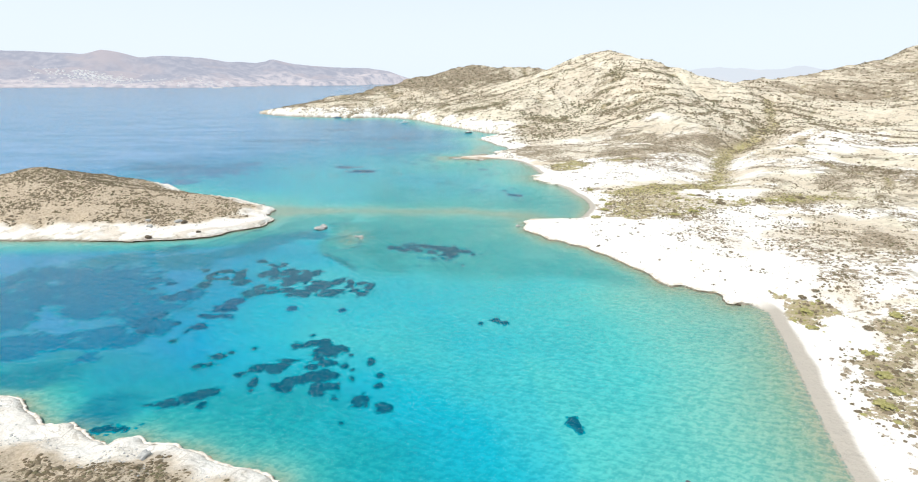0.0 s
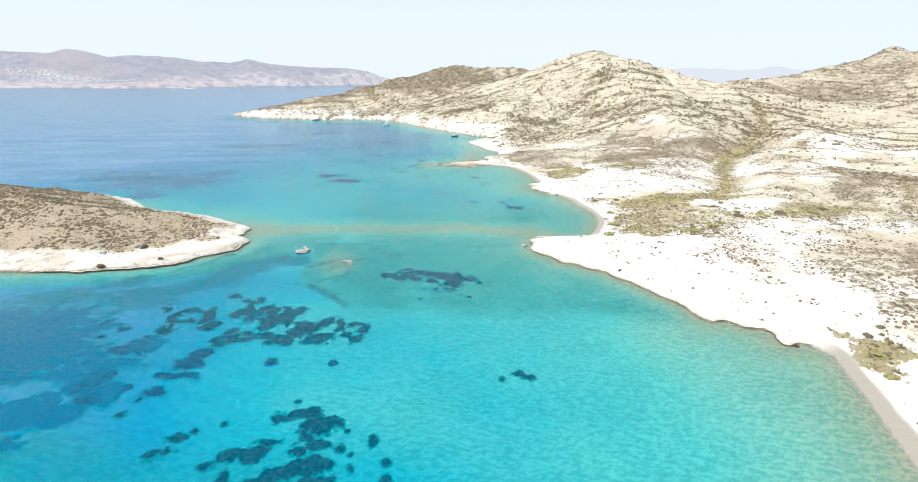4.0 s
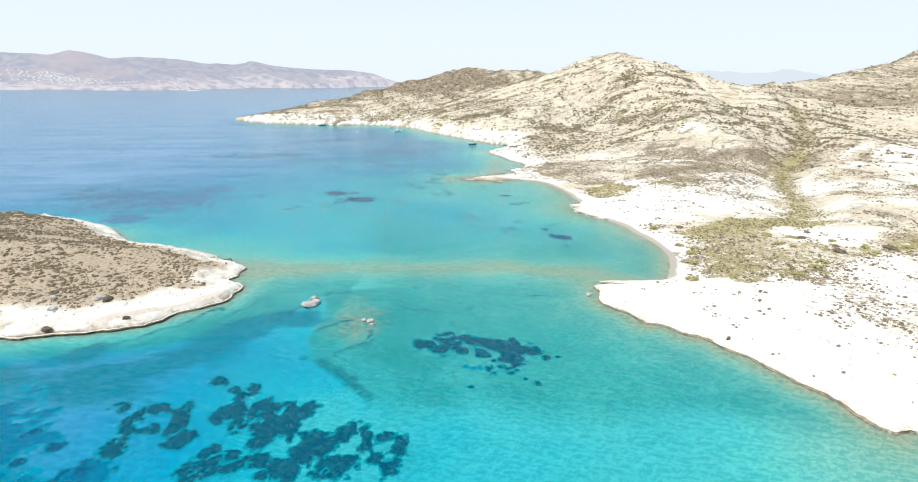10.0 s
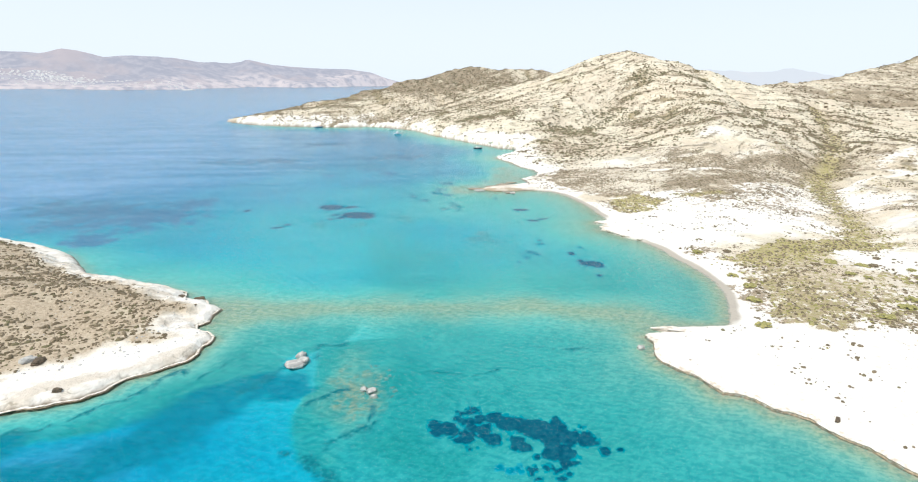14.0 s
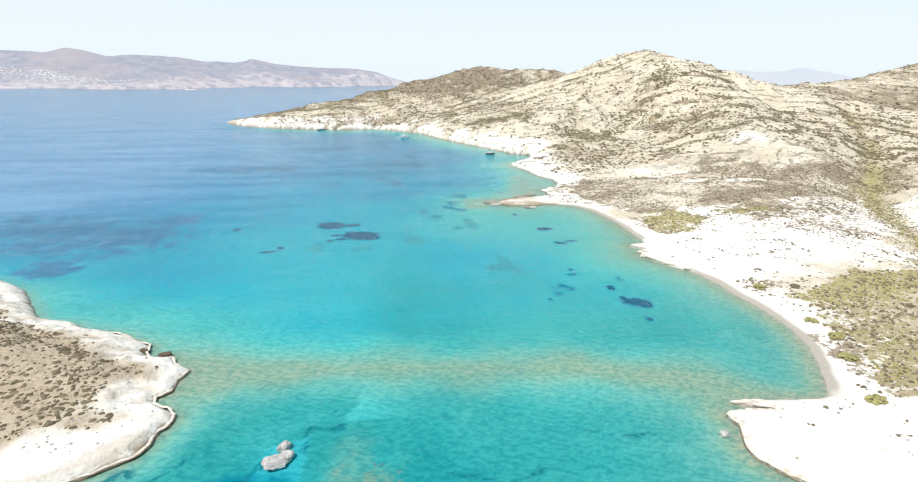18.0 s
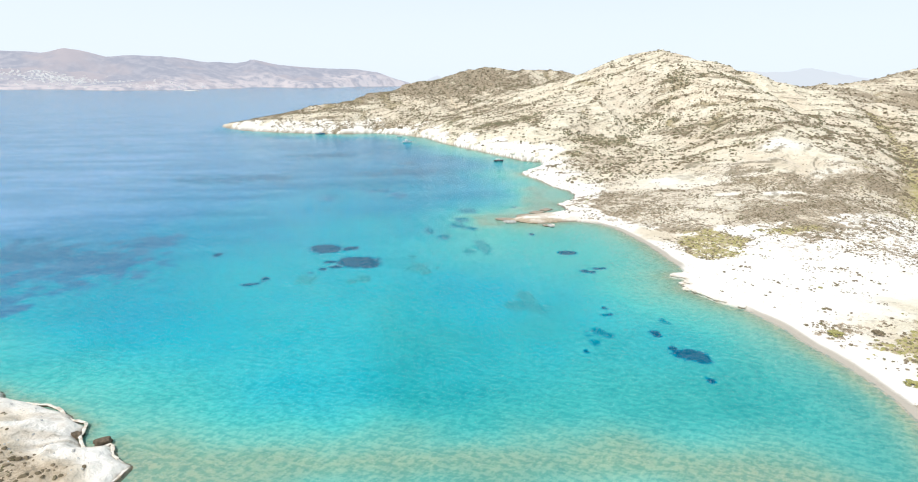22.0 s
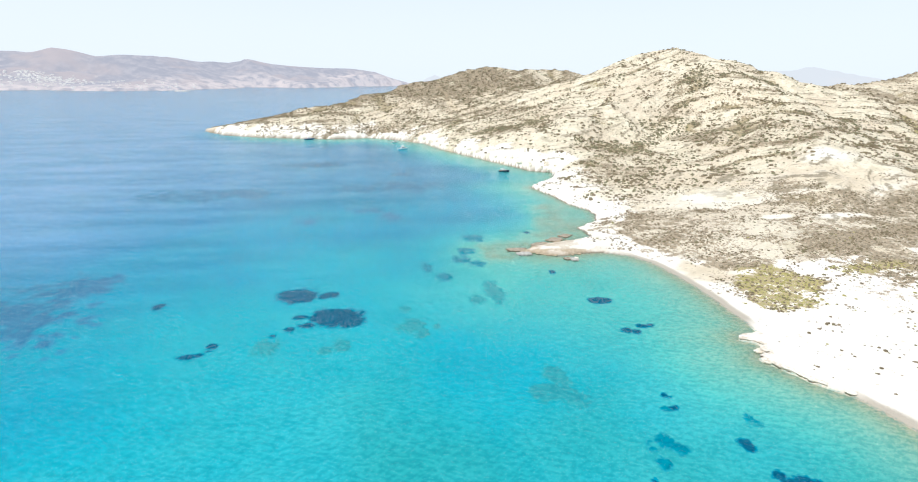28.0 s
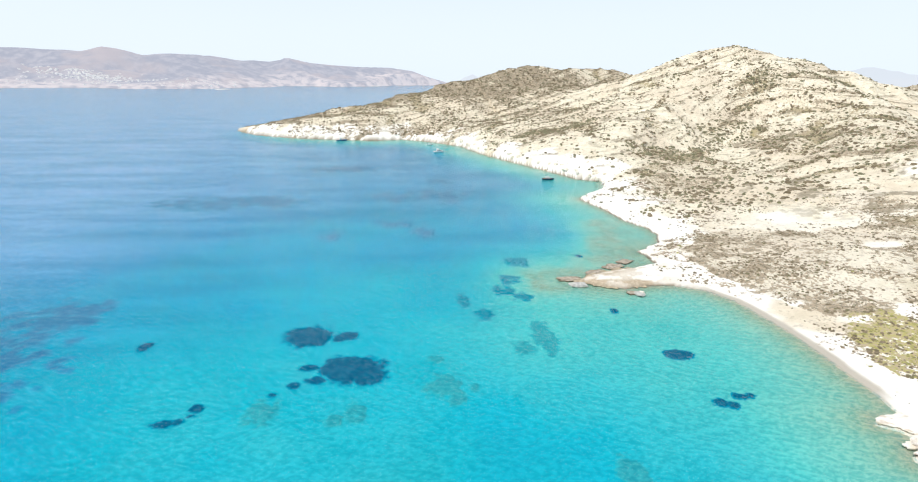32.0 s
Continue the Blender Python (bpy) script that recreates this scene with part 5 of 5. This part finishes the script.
for label, me, x, y, z, a, b, c in (("dark boulder fallen at the islet's shore", CUTS[0], -115.4, 316, 0.9, 1.9, 1.3, 1.2), ("dark broken rock on the islet's bank", CUTS[1], -102.9, 334.6, 5.0, 2.0, 1.4, 1.5), ("grey broken rock on the islet's bank", BLOCKS[2], -106.3, 335.4, 5.0, 2.2, 1.5, 1.5),
                                    ("grey broken rock on the islet's bank", BLOCKS[0], -122.6, 336, 5.0, 1.9, 1.2, 1.3), ("small dark stone on the islet's bank", CUTS[0], -90.9, 320, 2.0, 1.2, 0.9, 1.0),
                                    ("grey broken rock on the islet's bank", BLOCKS[1], -118.6, 327.2, 5.0, 1.6, 1.1, 1.2),
                                    ("dark overhung rock at the islet's tip", CUTS[0], -72, 387, 1.3, 2.0, 1.2, 1.6), ("dark broken rock on the islet's bank", CUTS[1], -80, 391, 1.2, 1.4, 1.0, 1.3),
                                    ("dark rock under the promontory's edge", CUTS[1], 120, 277.5, 0.6, 1.5, 0.6, 0.5), ("dark rock under the promontory's edge", CUTS[0], 150, 205.2, 0.6, 1.4, 0.6, 0.5),
                                    ("grey boulder on the headland's white bank", BLOCKS[0], -43, 133, 2.2, 1.5, 1.2, 1.6), ("flat brown rock at the point", BLOCKS[1], 108, 578, 0.3, 2.4, 1.8, 1.0),
                                    ("flat brown rock at the point", BLOCKS[2], 84, 590, 0.2, 4.0, 2.4, 1.0)):
    ob = tagged(new("boulder", me), label, "rock")
    on = [float(h(np.array([x * 1.0]), np.array([y * 1.0]))[0][0]) for h in (mainland_height, islet_height, headland_height)]
    ob.matrix_basis = pose(x, y, max(max(on), 0) + 0.22 * c, 0, 0, 40 * (x % 7)) @ Matrix.Diagonal((a, b, c, 1))


# ---- boats at anchor ----
PAINTS = dict(white=plain("white_gelcoat", (0.80, 0.80, 0.79), (0.74, 0.74, 0.73), 2.0, 0.3), navy=plain("dark_hull_paint", (0.03, 0.05, 0.09), (0.05, 0.07, 0.11), 2.0, 0.35),
              blue=plain("blue_hull_paint", (0.05, 0.16, 0.30), (0.07, 0.20, 0.34), 2.0, 0.35), teak=plain("teak_deck", (0.42, 0.30, 0.18), (0.34, 0.23, 0.13), 4.0, 0.7),
              glass=plain("tinted_glass", (0.02, 0.03, 0.04), (0.03, 0.04, 0.05), 2.0, 0.1), rubber=plain("grey_rubber", (0.10, 0.10, 0.11), (0.14, 0.14, 0.15), 3.0, 0.6),
              metal=plain("mast_metal", (0.55, 0.55, 0.56), (0.62, 0.62, 0.62), 3.0, 0.35))


def loft(sections):
    """A skin over cross-sections of equal counts, closed at both ends."""
    bm = bmesh.new()
    rows = [[bm.verts.new(p) for p in s] for s in sections]
    for one, two in zip(rows, rows[1:]):
        for j in range(len(one) - 1):
            bm.faces.new((one[j], two[j], two[j + 1], one[j + 1]))
    bm.faces.new(rows[0])
    bm.faces.new(rows[-1][::-1])
    bmesh.ops.recalc_face_normals(bm, faces=bm.faces)
    return bm


def block(x0, x1, y, z0, z1, lean=0.0, round_=0.12):
    """A cabin-like box with raked front and eased edges."""
    bm = bmesh.new()
    low = [bm.verts.new(p) for p in ((x0, -y, z0), (x1, -y * 0.8, z0), (x1, y * 0.8, z0), (x0, y, z0))]
    top = [bm.verts.new(p) for p in ((x0 + lean * 0.3, -y * 0.9, z1), (x1 - lean, -y * 0.7, z1), (x1 - lean, y * 0.7, z1), (x0 + lean * 0.3, y * 0.9, z1))]
    bm.faces.new(low[::-1])
    bm.faces.new(top)
    for j in range(4):
        bm.faces.new((low[j], low[(j + 1) % 4], top[(j + 1) % 4], top[j]))
    bmesh.ops.bevel(bm, geom=bm.edges[:], offset=round_, segments=2, affect="EDGES")
    return bm


def tube(points, r):
    bm = bmesh.new()
    for p, q in zip(points, points[1:]):
        p, q = Vector(p), Vector(q)
        bmesh.ops.create_cone(bm, cap_ends=True, segments=8, radius1=r, radius2=r, depth=(q - p).length,
                              matrix=Matrix.Translation((p + q) / 2) @ (q - p).to_track_quat("Z", "Y").to_matrix().to_4x4())
    return bm


def boat(label, x, y, turn, length, hull, cabin=True, mast=0.0, flybridge=False):
    beam, high = length * 0.16, length * 0.11
    it = tagged(new("boat"), label, "boat", "boats in the bay")
    it.matrix_basis = pose(x, y, 0, 0, 0, turn)
    ribs = []
    for k in range(9):
        u = k / 8
        w = beam * (1 - max(0, u - 0.45) ** 2 * 3.25) * (0.86 + 0.14 * min(1, u * 4))
        rise = high * (0.85 + 0.5 * u * u)
        ribs.append([(length * (u - 0.5), w * math.sin(a) if abs(a) < 1.5 else math.copysign(w, a), -0.35 + (rise + 0.35) * (1 - math.cos(a))) for a in np.linspace(-1.571, 1.571, 9)])
    part("hull", loft(ribs), PAINTS[hull], it)
    part("deck", loft([[(length * (u - 0.5) * 0.97, w * beam * s, high * (0.86 + 0.5 * u * u) + 0.05 + h) for s, h in ((-0.9, 0), (-0.85, 0.04), (0.85, 0.04), (0.9, 0))]
                       for u, w in ((0.03, 0.85), (0.3, 0.97), (0.6, 0.85), (0.85, 0.4), (0.95, 0.15))]), PAINTS["teak" if hull != "white" else "white"], it)
    if cabin:
        body = part("cabin", block(-0.22 * length, 0.22 * length, beam * 0.68, high, high + 0.10 * length, 0.08 * length), PAINTS["white"], it)
        part("cabin_window", block(-0.17 * length, 0.19 * length, beam * 0.70, high + 0.045 * length, high + 0.08 * length, 0.05 * length, 0.02), PAINTS["glass"], body, "dark tinted window band")
    if flybridge:
        part("flybridge", block(-0.18 * length, 0.06 * length, beam * 0.55, high + 0.11 * length, high + 0.16 * length, 0.03 * length), PAINTS["white"], it)
        part("sun_roof", block(-0.24 * length, 0.02 * length, beam * 0.6, high + 0.22 * length, high + 0.24 * length, 0.01, 0.02), PAINTS["white"], it)
        part("roof_post", tube([(-0.2 * length, 0, high + 0.15 * length), (-0.2 * length, 0, high + 0.22 * length)], 0.06), PAINTS["metal"], it)
    if mast:
        part("mast", tube([(0.05 * length, 0, high), (0.05 * length, 0, mast)], 0.09), PAINTS["metal"], it)
        part("boom", tube([(0.05 * length, 0, high + 1.6), (-0.38 * length, 0, high + 1.7)], 0.10), PAINTS["white"], it, "boom with a furled white sail")
    part("rub_rail", tube([(-0.49 * length, s * beam * 0.95, high * 0.9) for s in (-1, 1)], 0.05), PAINTS["rubber"], it)


boat("dark wooden boat with white cabin anchored off the cove", 132, 844, -8, 10.5, "navy", mast=7.5)
boat("white motor yacht with a flybridge at anchor", 40, 1014, 15, 13, "white", flybridge=True)
boat("small white cabin boat at anchor near the shore", 32, 1084, 10, 9, "white")
boat("blue-hulled boat anchored under the far headland", -88, 1121, 12, 14, "blue", flybridge=True)
boat("small white boat in the mouth of the sea cave", 178, 826, 60, 7, "white", cabin=False)


def dinghy(x, y, turn):
    it = tagged(new("dinghy"), "grey inflatable dinghy with white floor afloat in the bay", "boat")
    it.matrix_basis = pose(x, y, 0.1, 0, 0, turn)
    for s in (-1, 1):
        part("side_tube", tube([(-1.7, 0.7 * s, 0.15), (0.7, 0.7 * s, 0.15), (1.4, 0.4 * s, 0.22), (1.75, 0, 0.28)], 0.22), PAINTS["rubber"], it)
    part("floor", block(-1.6, 1.2, 0.6, 0.0, 0.1, 0.1, 0.02), PAINTS["white"], it)
    part("transom", block(-1.7, -1.6, 0.6, 0.0, 0.5, 0.0, 0.02), PAINTS["white"], it)
    motor = part("outboard", block(-2.1, -1.75, 0.18, 0.35, 0.85, 0.05, 0.05), PAINTS["navy"], it)
    part("shaft", tube([(-1.95, 0, 0.4), (-1.95, 0, -0.4)], 0.06), PAINTS["metal"], motor)


dinghy(78.5, 113.2, 100)


# ---- shrubs ----
def leaf_material(name, one, two, three):
    m, tree, bsdf = material(name, 0.95)
    luck = tree.nodes.new("ShaderNodeNewGeometry").outputs["Random Per Island"]
    where = place_in_world(tree)
    tone = blend(tree, span(tree, luck, 0.2, 0.6), one, two)
    tone = blend(tree, span(tree, luck, 0.75, 0.95), tone, three)
    tree.links.new(blend(tree, span(tree, speckle(tree, where, 2.5, 4), 0.35, 0.7, 0.0, 0.3), tone, (0.10, 0.09, 0.05)), bsdf.inputs["Base Color"])
    return m


DRY = leaf_material("dry_scrub_leaves", (0.17, 0.135, 0.085), (0.25, 0.20, 0.135), (0.18, 0.165, 0.09))
# hill shrubs: dark green, paled in the colour for the haze over the slope
DEEP = leaf_material("hazed_green_leaves", (0.17, 0.165, 0.10), (0.23, 0.215, 0.135), (0.27, 0.25, 0.155))
FRESH = leaf_material("green_scrub_leaves", (0.29, 0.275, 0.10), (0.38, 0.355, 0.14), (0.45, 0.41, 0.18))


def clumps(name, x, y, z, size, mat, flat, seed, sides=6, drawn=1.0):
    """Many small ragged mounds of leaves as one mesh."""
    r = np.random.default_rng(seed)
    ring = np.arange(sides) * 2 * np.pi / sides
    base = np.concatenate([[(0, 0, 1.0)], np.stack([0.72 * np.cos(ring), 0.72 * np.sin(ring), 0 * ring + 0.66], -1),
                           np.stack([np.cos(ring + 0.5), np.sin(ring + 0.5), 0 * ring - 0.15], -1)])
    tri = [(0, 1 + j, 1 + (j + 1) % sides) for j in range(sides)]
    for j in range(sides):
        k = (j + 1) % sides
        tri += [(1 + j, 1 + sides + j, 1 + k), (1 + k, 1 + sides + j, 1 + sides + k)]
    n = len(x)
    co = base[None] * (1 + 0.55 * (r.random((n, len(base), 1)) - 0.5))
    wide = size[:, None] * (0.75 + 0.5 * r.random((n, 2)))
    turn = 0.5 + 0.9 * (r.random(n) - 0.5) if drawn > 1 else r.random(n) * 6.283
    wide[:, 0] *= drawn
    c, s = np.cos(turn)[:, None], np.sin(turn)[:, None]
    px, py = co[..., 0] * wide[:, :1], co[..., 1] * wide[:, 1:]
    out = np.stack([x[:, None] + c * px - s * py, y[:, None] + s * px + c * py, z[:, None] + co[..., 2] * size[:, None] * flat], -1)
    faces = (np.array(tri)[None] + (np.arange(n) * len(base))[:, None, None]).reshape(-1, 3)
    me = bpy.data.meshes.new(name)
    fill(me, out.reshape(-1, 3), faces, True)
    me.materials.append(mat)
    return new(name, me)


def scatter(name, tries, box, height, cover, size, label, seed, bias=0.0, flat=0.7, mat=None, which="scrub", sides=6, drawn=1.0):
    r = np.random.default_rng(seed)
    x, y = r.uniform(box[0], box[1], tries), r.uniform(box[2], box[3], tries)
    z, s = height(x, y)
    f = cover(x, y, z, s)
    amount = (0.05 + 0.3 * ease(bumps(x, y, 34, 77, 3), -0.1, 0.5)) * f["chalk"] * ease(s + 24 * ease(y, 420, 445), 30, 70) if which == "chalk" else f[which]
    chance = ease(amount + bias + 0.45 * bumps(x, y, 9, seed + 200, 3), 0.15, 0.95)
    keep = (s > 4) & (r.random(tries) < chance) & (z > 0.6)
    x, y, z = x[keep], y[keep], z[keep]
    big = size[0] + (size[1] - size[0]) * r.random(len(x)) ** 2.2
    return tagged(clumps(name, x, y, z, big, mat or DRY, flat, seed, sides, drawn), label, "scrub", kind="stuff")


scatter("scrub", 80000, (95, 420, 100, 700), mainland_height, mainland_cover, (0.22, 0.85), "low dry scrub scattered over pale ground", 1, 0.06)
scatter("scrub", 42000, (130, 460, 110, 700), mainland_height, mainland_cover, (0.3, 1.0), "low green scrub in the valley and dunes", 2, -0.12, flat=0.5, mat=FRESH, which="green")
scatter("scrub", 34000, (110, 400, 205, 600), mainland_height, mainland_cover, (0.2, 0.6), "tiny dry shrubs dotted over white rock", 9, 0.0, which="chalk")
scatter("scrub", 36000, (400, 1000, 150, 1000), mainland_height, mainland_cover, (0.5, 1.9), "dry scrub on the island's slopes", 3, 0.0, sides=5)
scatter("scrub", 60000, (-260, 700, 690, 1400), mainland_height, mainland_cover, (0.5, 2.2), "dark dry scrub between bands of pale rock", 4, 0.08, sides=5)
scatter("scrub", 14000, (700, 1700, 850, 1650), mainland_height, mainland_cover, (1.0, 3.2), "dry scrub on the far slopes", 7, 0.1, sides=5)
scatter("scrub", 26000, (-300, -60, 320, 480), islet_height, islet_cover, (0.25, 0.7), "low dry shrubs dotted over the islet", 5, 0.32)
scatter("rubble", 5000, (-170, -56, 310, 440), islet_height, islet_cover, (0.14, 0.5), "small grey stones strewn over the white bank", 18, 0.0, flat=0.6, mat=STONE, which="rubble", sides=5)
scatter("scrub", 20000, (-300, -60, 320, 480), islet_height, islet_cover, (0.25, 0.8), "spreading olive-brown shrubs over the islet's tan soil", 15, 0.22, flat=0.75, drawn=1.6)
scatter("scrub", 11000, (100, 560, 840, 1080), mainland_height, mainland_cover, (0.8, 2.1), "dark green shrubs in the ravines of the hill", 16, 0.0, mat=DEEP, which="wood", sides=5)
scatter("scrub", 20000, (-250, 760, 690, 1350), mainland_height, mainland_cover, (0.7, 1.9), "dark round shrubs dotted over the rocky hill", 17, 0.24, mat=DEEP, sides=5)
scatter("rubble", 9000, (-110, -3, 60, 170), headland_height, headland_cover, (0.1, 0.4), "small grey stones strewn over the white bank", 19, 0.0, flat=0.6, mat=STONE, which="rubble", sides=5)
scatter("scrub", 60000, (-170, -3, 60, 170), headland_height, headland_cover, (0.12, 0.42), "low dry shrubs dotted over the headland", 6, 0.1, flat=0.8, drawn=1.7)


def shrub_mesh(seed, mat):
    r = np.random.default_rng(seed)
    n = 46
    a, d = r.random(n) * 6.283, r.random(n) ** 0.6
    x, y = d * np.cos(a), d * np.sin(a) * 0.9
    z = 0.65 * np.sqrt(np.maximum(1 - d * d, 0)) * (0.5 + 0.6 * r.random(n))
    ob = clumps("foliage", x, y, z, 0.16 + 0.16 * r.random(n), mat, 0.9, seed)
    return ob


def shrub(seed, mat, label):
    it = tagged(new("shrub"), label, "shrub", "bushes behind the beaches")
    shrub_mesh(seed, mat).parent = it
    part("stem", tube([(0, 0, -0.3), (0.05, 0.02, 0.35)], 0.06), STONE, it)
    return it


KINDS = [shrub(11, FRESH, "round green bush on pale ground"), shrub(12, DRY, "dark dry bush on pale ground"), shrub(13, FRESH, "spreading green bush on pale ground")]
BUSHES = [(167, 418, 3.0, 0), (236, 355, 3.6, 1), (205, 335, 3.4, 2), (182, 415, 2.4, 1), (164, 384, 2.6, 0), (163, 371, 3.0, 2), (155, 357, 3.2, 0), (139, 331, 3.0, 0), (221, 390, 3.4, 2), (230, 382, 2.7, 2),
          (235, 380, 2.5, 1), (215, 372, 2.4, 0), (248, 391, 2.0, 1), (214, 341, 3.0, 0), (189, 329, 2.8, 2), (170, 193, 2.8, 2), (163, 181, 2.2, 0), (197, 182, 2.8, 2), (191, 170, 2.4, 0), (159, 148, 2.6, 2),
          (146, 134, 2.8, 0), (184, 206, 1.5, 1)]
MORE = [(262, 352, 3.6, 1), (270, 350, 3.0, 0), (281, 347, 3.8, 2), (292, 352, 3.0, 1), (300, 345, 2.6, 0), (212, 388, 1.8, 1), (246, 371, 2.2, 0), (176, 203, 1.8, 1), (166, 160, 2.4, 0),
        (180, 176, 2.0, 1), (155, 140, 2.2, 2), (206, 175, 2.4, 1), (218, 366, 2.0, 2), (240, 362, 1.9, 1), (252, 356, 2.4, 0)]
for n, (x, y, size, kind) in enumerate(BUSHES + MORE):
    z = float(mainland_height(np.array([x * 1.0]), np.array([y * 1.0]))[0][0])
    m = pose(x, y, z, 0, 0, 77 * n) @ Matrix.Diagonal((size, size * 0.8, size * 0.55, 1))
    if n < 3:
        KINDS[n].matrix_basis = m
    else:
        copy_thing(KINDS[kind], m @ Matrix.Diagonal([1 / s for s in KINDS[kind].scale] + [1]))


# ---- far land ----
# haze is painted in as glow, nearly all of it on the mountains
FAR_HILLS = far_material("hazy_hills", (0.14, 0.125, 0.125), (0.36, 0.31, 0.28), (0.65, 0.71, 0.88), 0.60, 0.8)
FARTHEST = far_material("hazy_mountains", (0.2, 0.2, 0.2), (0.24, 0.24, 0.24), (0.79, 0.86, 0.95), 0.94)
FAR_COAST = [(-3500, 2450), (-2600, 2560), (-1900, 2700), (-1534, 2821), (-1383, 2956), (-1114, 2884), (-924, 3032), (-804, 3374), (-654, 3680), (-418, 3652), (-277, 3860),
             (-120, 4080), (40, 4250), (200, 4420), (330, 4600), (340, 4800), (-3500, 5100)]
FAR_RIDGE = [(-2600, 3400, 190), (-1842, 3500, 171), (-1724, 3525, 166), (-1634, 3542, 191), (-1572, 3555, 187), (-1450, 3580, 153), (-1332, 3610, 164), (-1279, 3660, 164), (-1165, 3760, 163), (-1020, 3875, 151),
             (-913, 3950, 175), (-782, 4040, 163), (-658, 4120, 135), (-524, 4200, 123), (-344, 4300, 115), (-151, 4400, 115), (13, 4480, 94), (97, 4520, 62), (274, 4600, 12)]
FRONT_RIDGE = [(-1120, 3150, 40), (-1000, 3260, 96), (-860, 3500, 100), (-700, 3760, 70)]
WEST_RIDGE = [(-2000, 3000, 90), (-1750, 3120, 105), (-1560, 3180, 70)]


def far_height(x, y):
    s = from_shore(x, y, FAR_COAST, 0) + 25 * bumps(x, y, 160, 111, 3)
    rough = 1 - np.minimum(2.2 * np.abs(bumps(x, y, 300, 112, 3)), 1)
    z = (crest(x, y, FAR_RIDGE, 300) ** 4 + crest(x, y, FRONT_RIDGE, 190) ** 4 + crest(x, y, WEST_RIDGE, 170) ** 4) ** 0.25
    off = ease(to_line(x, y, [p[:2] for p in FAR_RIDGE])[0], 30, 220)
    z = z * (1 + 0.10 * off * bumps(x, y, 420, 113, 3)) - 30 * rough * off * ease(s, 80, 300) * ease(z, 20, 70)
    z = np.minimum(np.maximum(z, 6), 5 + (0.3 + 0.7 * ease(x, -900, -400)) * np.maximum(s, 0))
    return np.where(s > 0, z, -5), s


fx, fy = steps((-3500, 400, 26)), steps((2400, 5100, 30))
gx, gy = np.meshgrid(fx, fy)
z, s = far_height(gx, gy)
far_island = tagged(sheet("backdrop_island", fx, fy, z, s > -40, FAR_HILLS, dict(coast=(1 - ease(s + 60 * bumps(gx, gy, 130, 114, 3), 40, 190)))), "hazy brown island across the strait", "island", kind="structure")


def mountains(name, line, reach, label):
    xs = np.linspace(min(p[0] for p in line) - 2 * reach, max(p[0] for p in line) + 2 * reach, 90)
    ys = np.linspace(min(p[1] for p in line) - 2 * reach, max(p[1] for p in line) + 2 * reach, 40)
    gx, gy = np.meshgrid(xs, ys)
    z = crest(gx, gy, line, reach) * (1 + 0.12 * bumps(gx, gy, 260, 121, 3)) - 4
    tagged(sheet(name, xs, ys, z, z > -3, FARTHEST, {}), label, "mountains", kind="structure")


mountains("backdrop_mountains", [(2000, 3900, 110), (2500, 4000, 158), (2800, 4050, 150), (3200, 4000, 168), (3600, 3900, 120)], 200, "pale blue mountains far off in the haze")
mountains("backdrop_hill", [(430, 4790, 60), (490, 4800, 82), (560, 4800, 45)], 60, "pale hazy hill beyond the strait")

ISLE = far_material("hazy_white_rock", (0.80, 0.76, 0.70), (0.70, 0.64, 0.56), (0.85, 0.88, 0.93), 0.35, 0.0)
for k, (x, y, size) in enumerate(((-268, 3890, 42), (-215, 3900, 26), (-840, 2960, 30))):
    ob = tagged(new("far_islet", boulder_mesh("far_islet", 21.3 + k, ISLE, 0.25)), "low white rock islet off the far shore", "islet", "white rock islets")
    ob.matrix_basis = pose(x, y, 0, 0, 0, 15 * k) @ Matrix.Diagonal((size, size * 0.5, size * 0.35, 1))

# whitewash with a share of haze put in as glow
HOUSE = far_material("hazed_white_walls", (0.80, 0.79, 0.77), (0.74, 0.73, 0.70), (0.85, 0.88, 0.93), 0.35, 0.0)


def village(name, count, spread, label, seed):
    """Flat-roofed houses on a far slope, as one mesh."""
    r = np.random.default_rng(seed)
    x, y = spread(r, count)
    z, s = far_height(x, y)
    keep = s > 15
    x, y, z = x[keep], y[keep], z[keep]
    n = len(x)
    box = np.array([(a, b, c) for c in (-3, 1) for a, b in ((-1, -1), (1, -1), (1, 1), (-1, 1))], float)
    quad = np.array([(4, 5, 6, 7), (0, 1, 5, 4), (1, 2, 6, 5), (2, 3, 7, 6), (3, 0, 4, 7)])
    size = np.stack([r.uniform(3, 6, n), r.uniform(3, 5, n), r.uniform(2, 3.5, n)], -1)
    co = box[None] * size[:, None] + np.stack([x, y, z], -1)[:, None]
    faces = (quad[None] + (np.arange(n) * 8)[:, None, None]).reshape(-1, 4)
    me = bpy.data.meshes.new(name)
    fill(me, co.reshape(-1, 3), faces, False)
    me.materials.append(HOUSE)
    tagged(new(name, me), label, "houses", kind="stuff")


village("far_village", 250, lambda r, n: (r.normal(-1480, 150, n), r.normal(3120, 55, n)), "whitewashed village on the hazy island", 1)
village("shore_houses", 150, lambda r, n: (lambda k: (-1700 + 1500 * k, 2905 + 1280 * np.maximum(k - 0.42, 0) ** 0.9 + r.normal(60, 70, n)))(r.random(n)), "white houses along the far shore", 2)
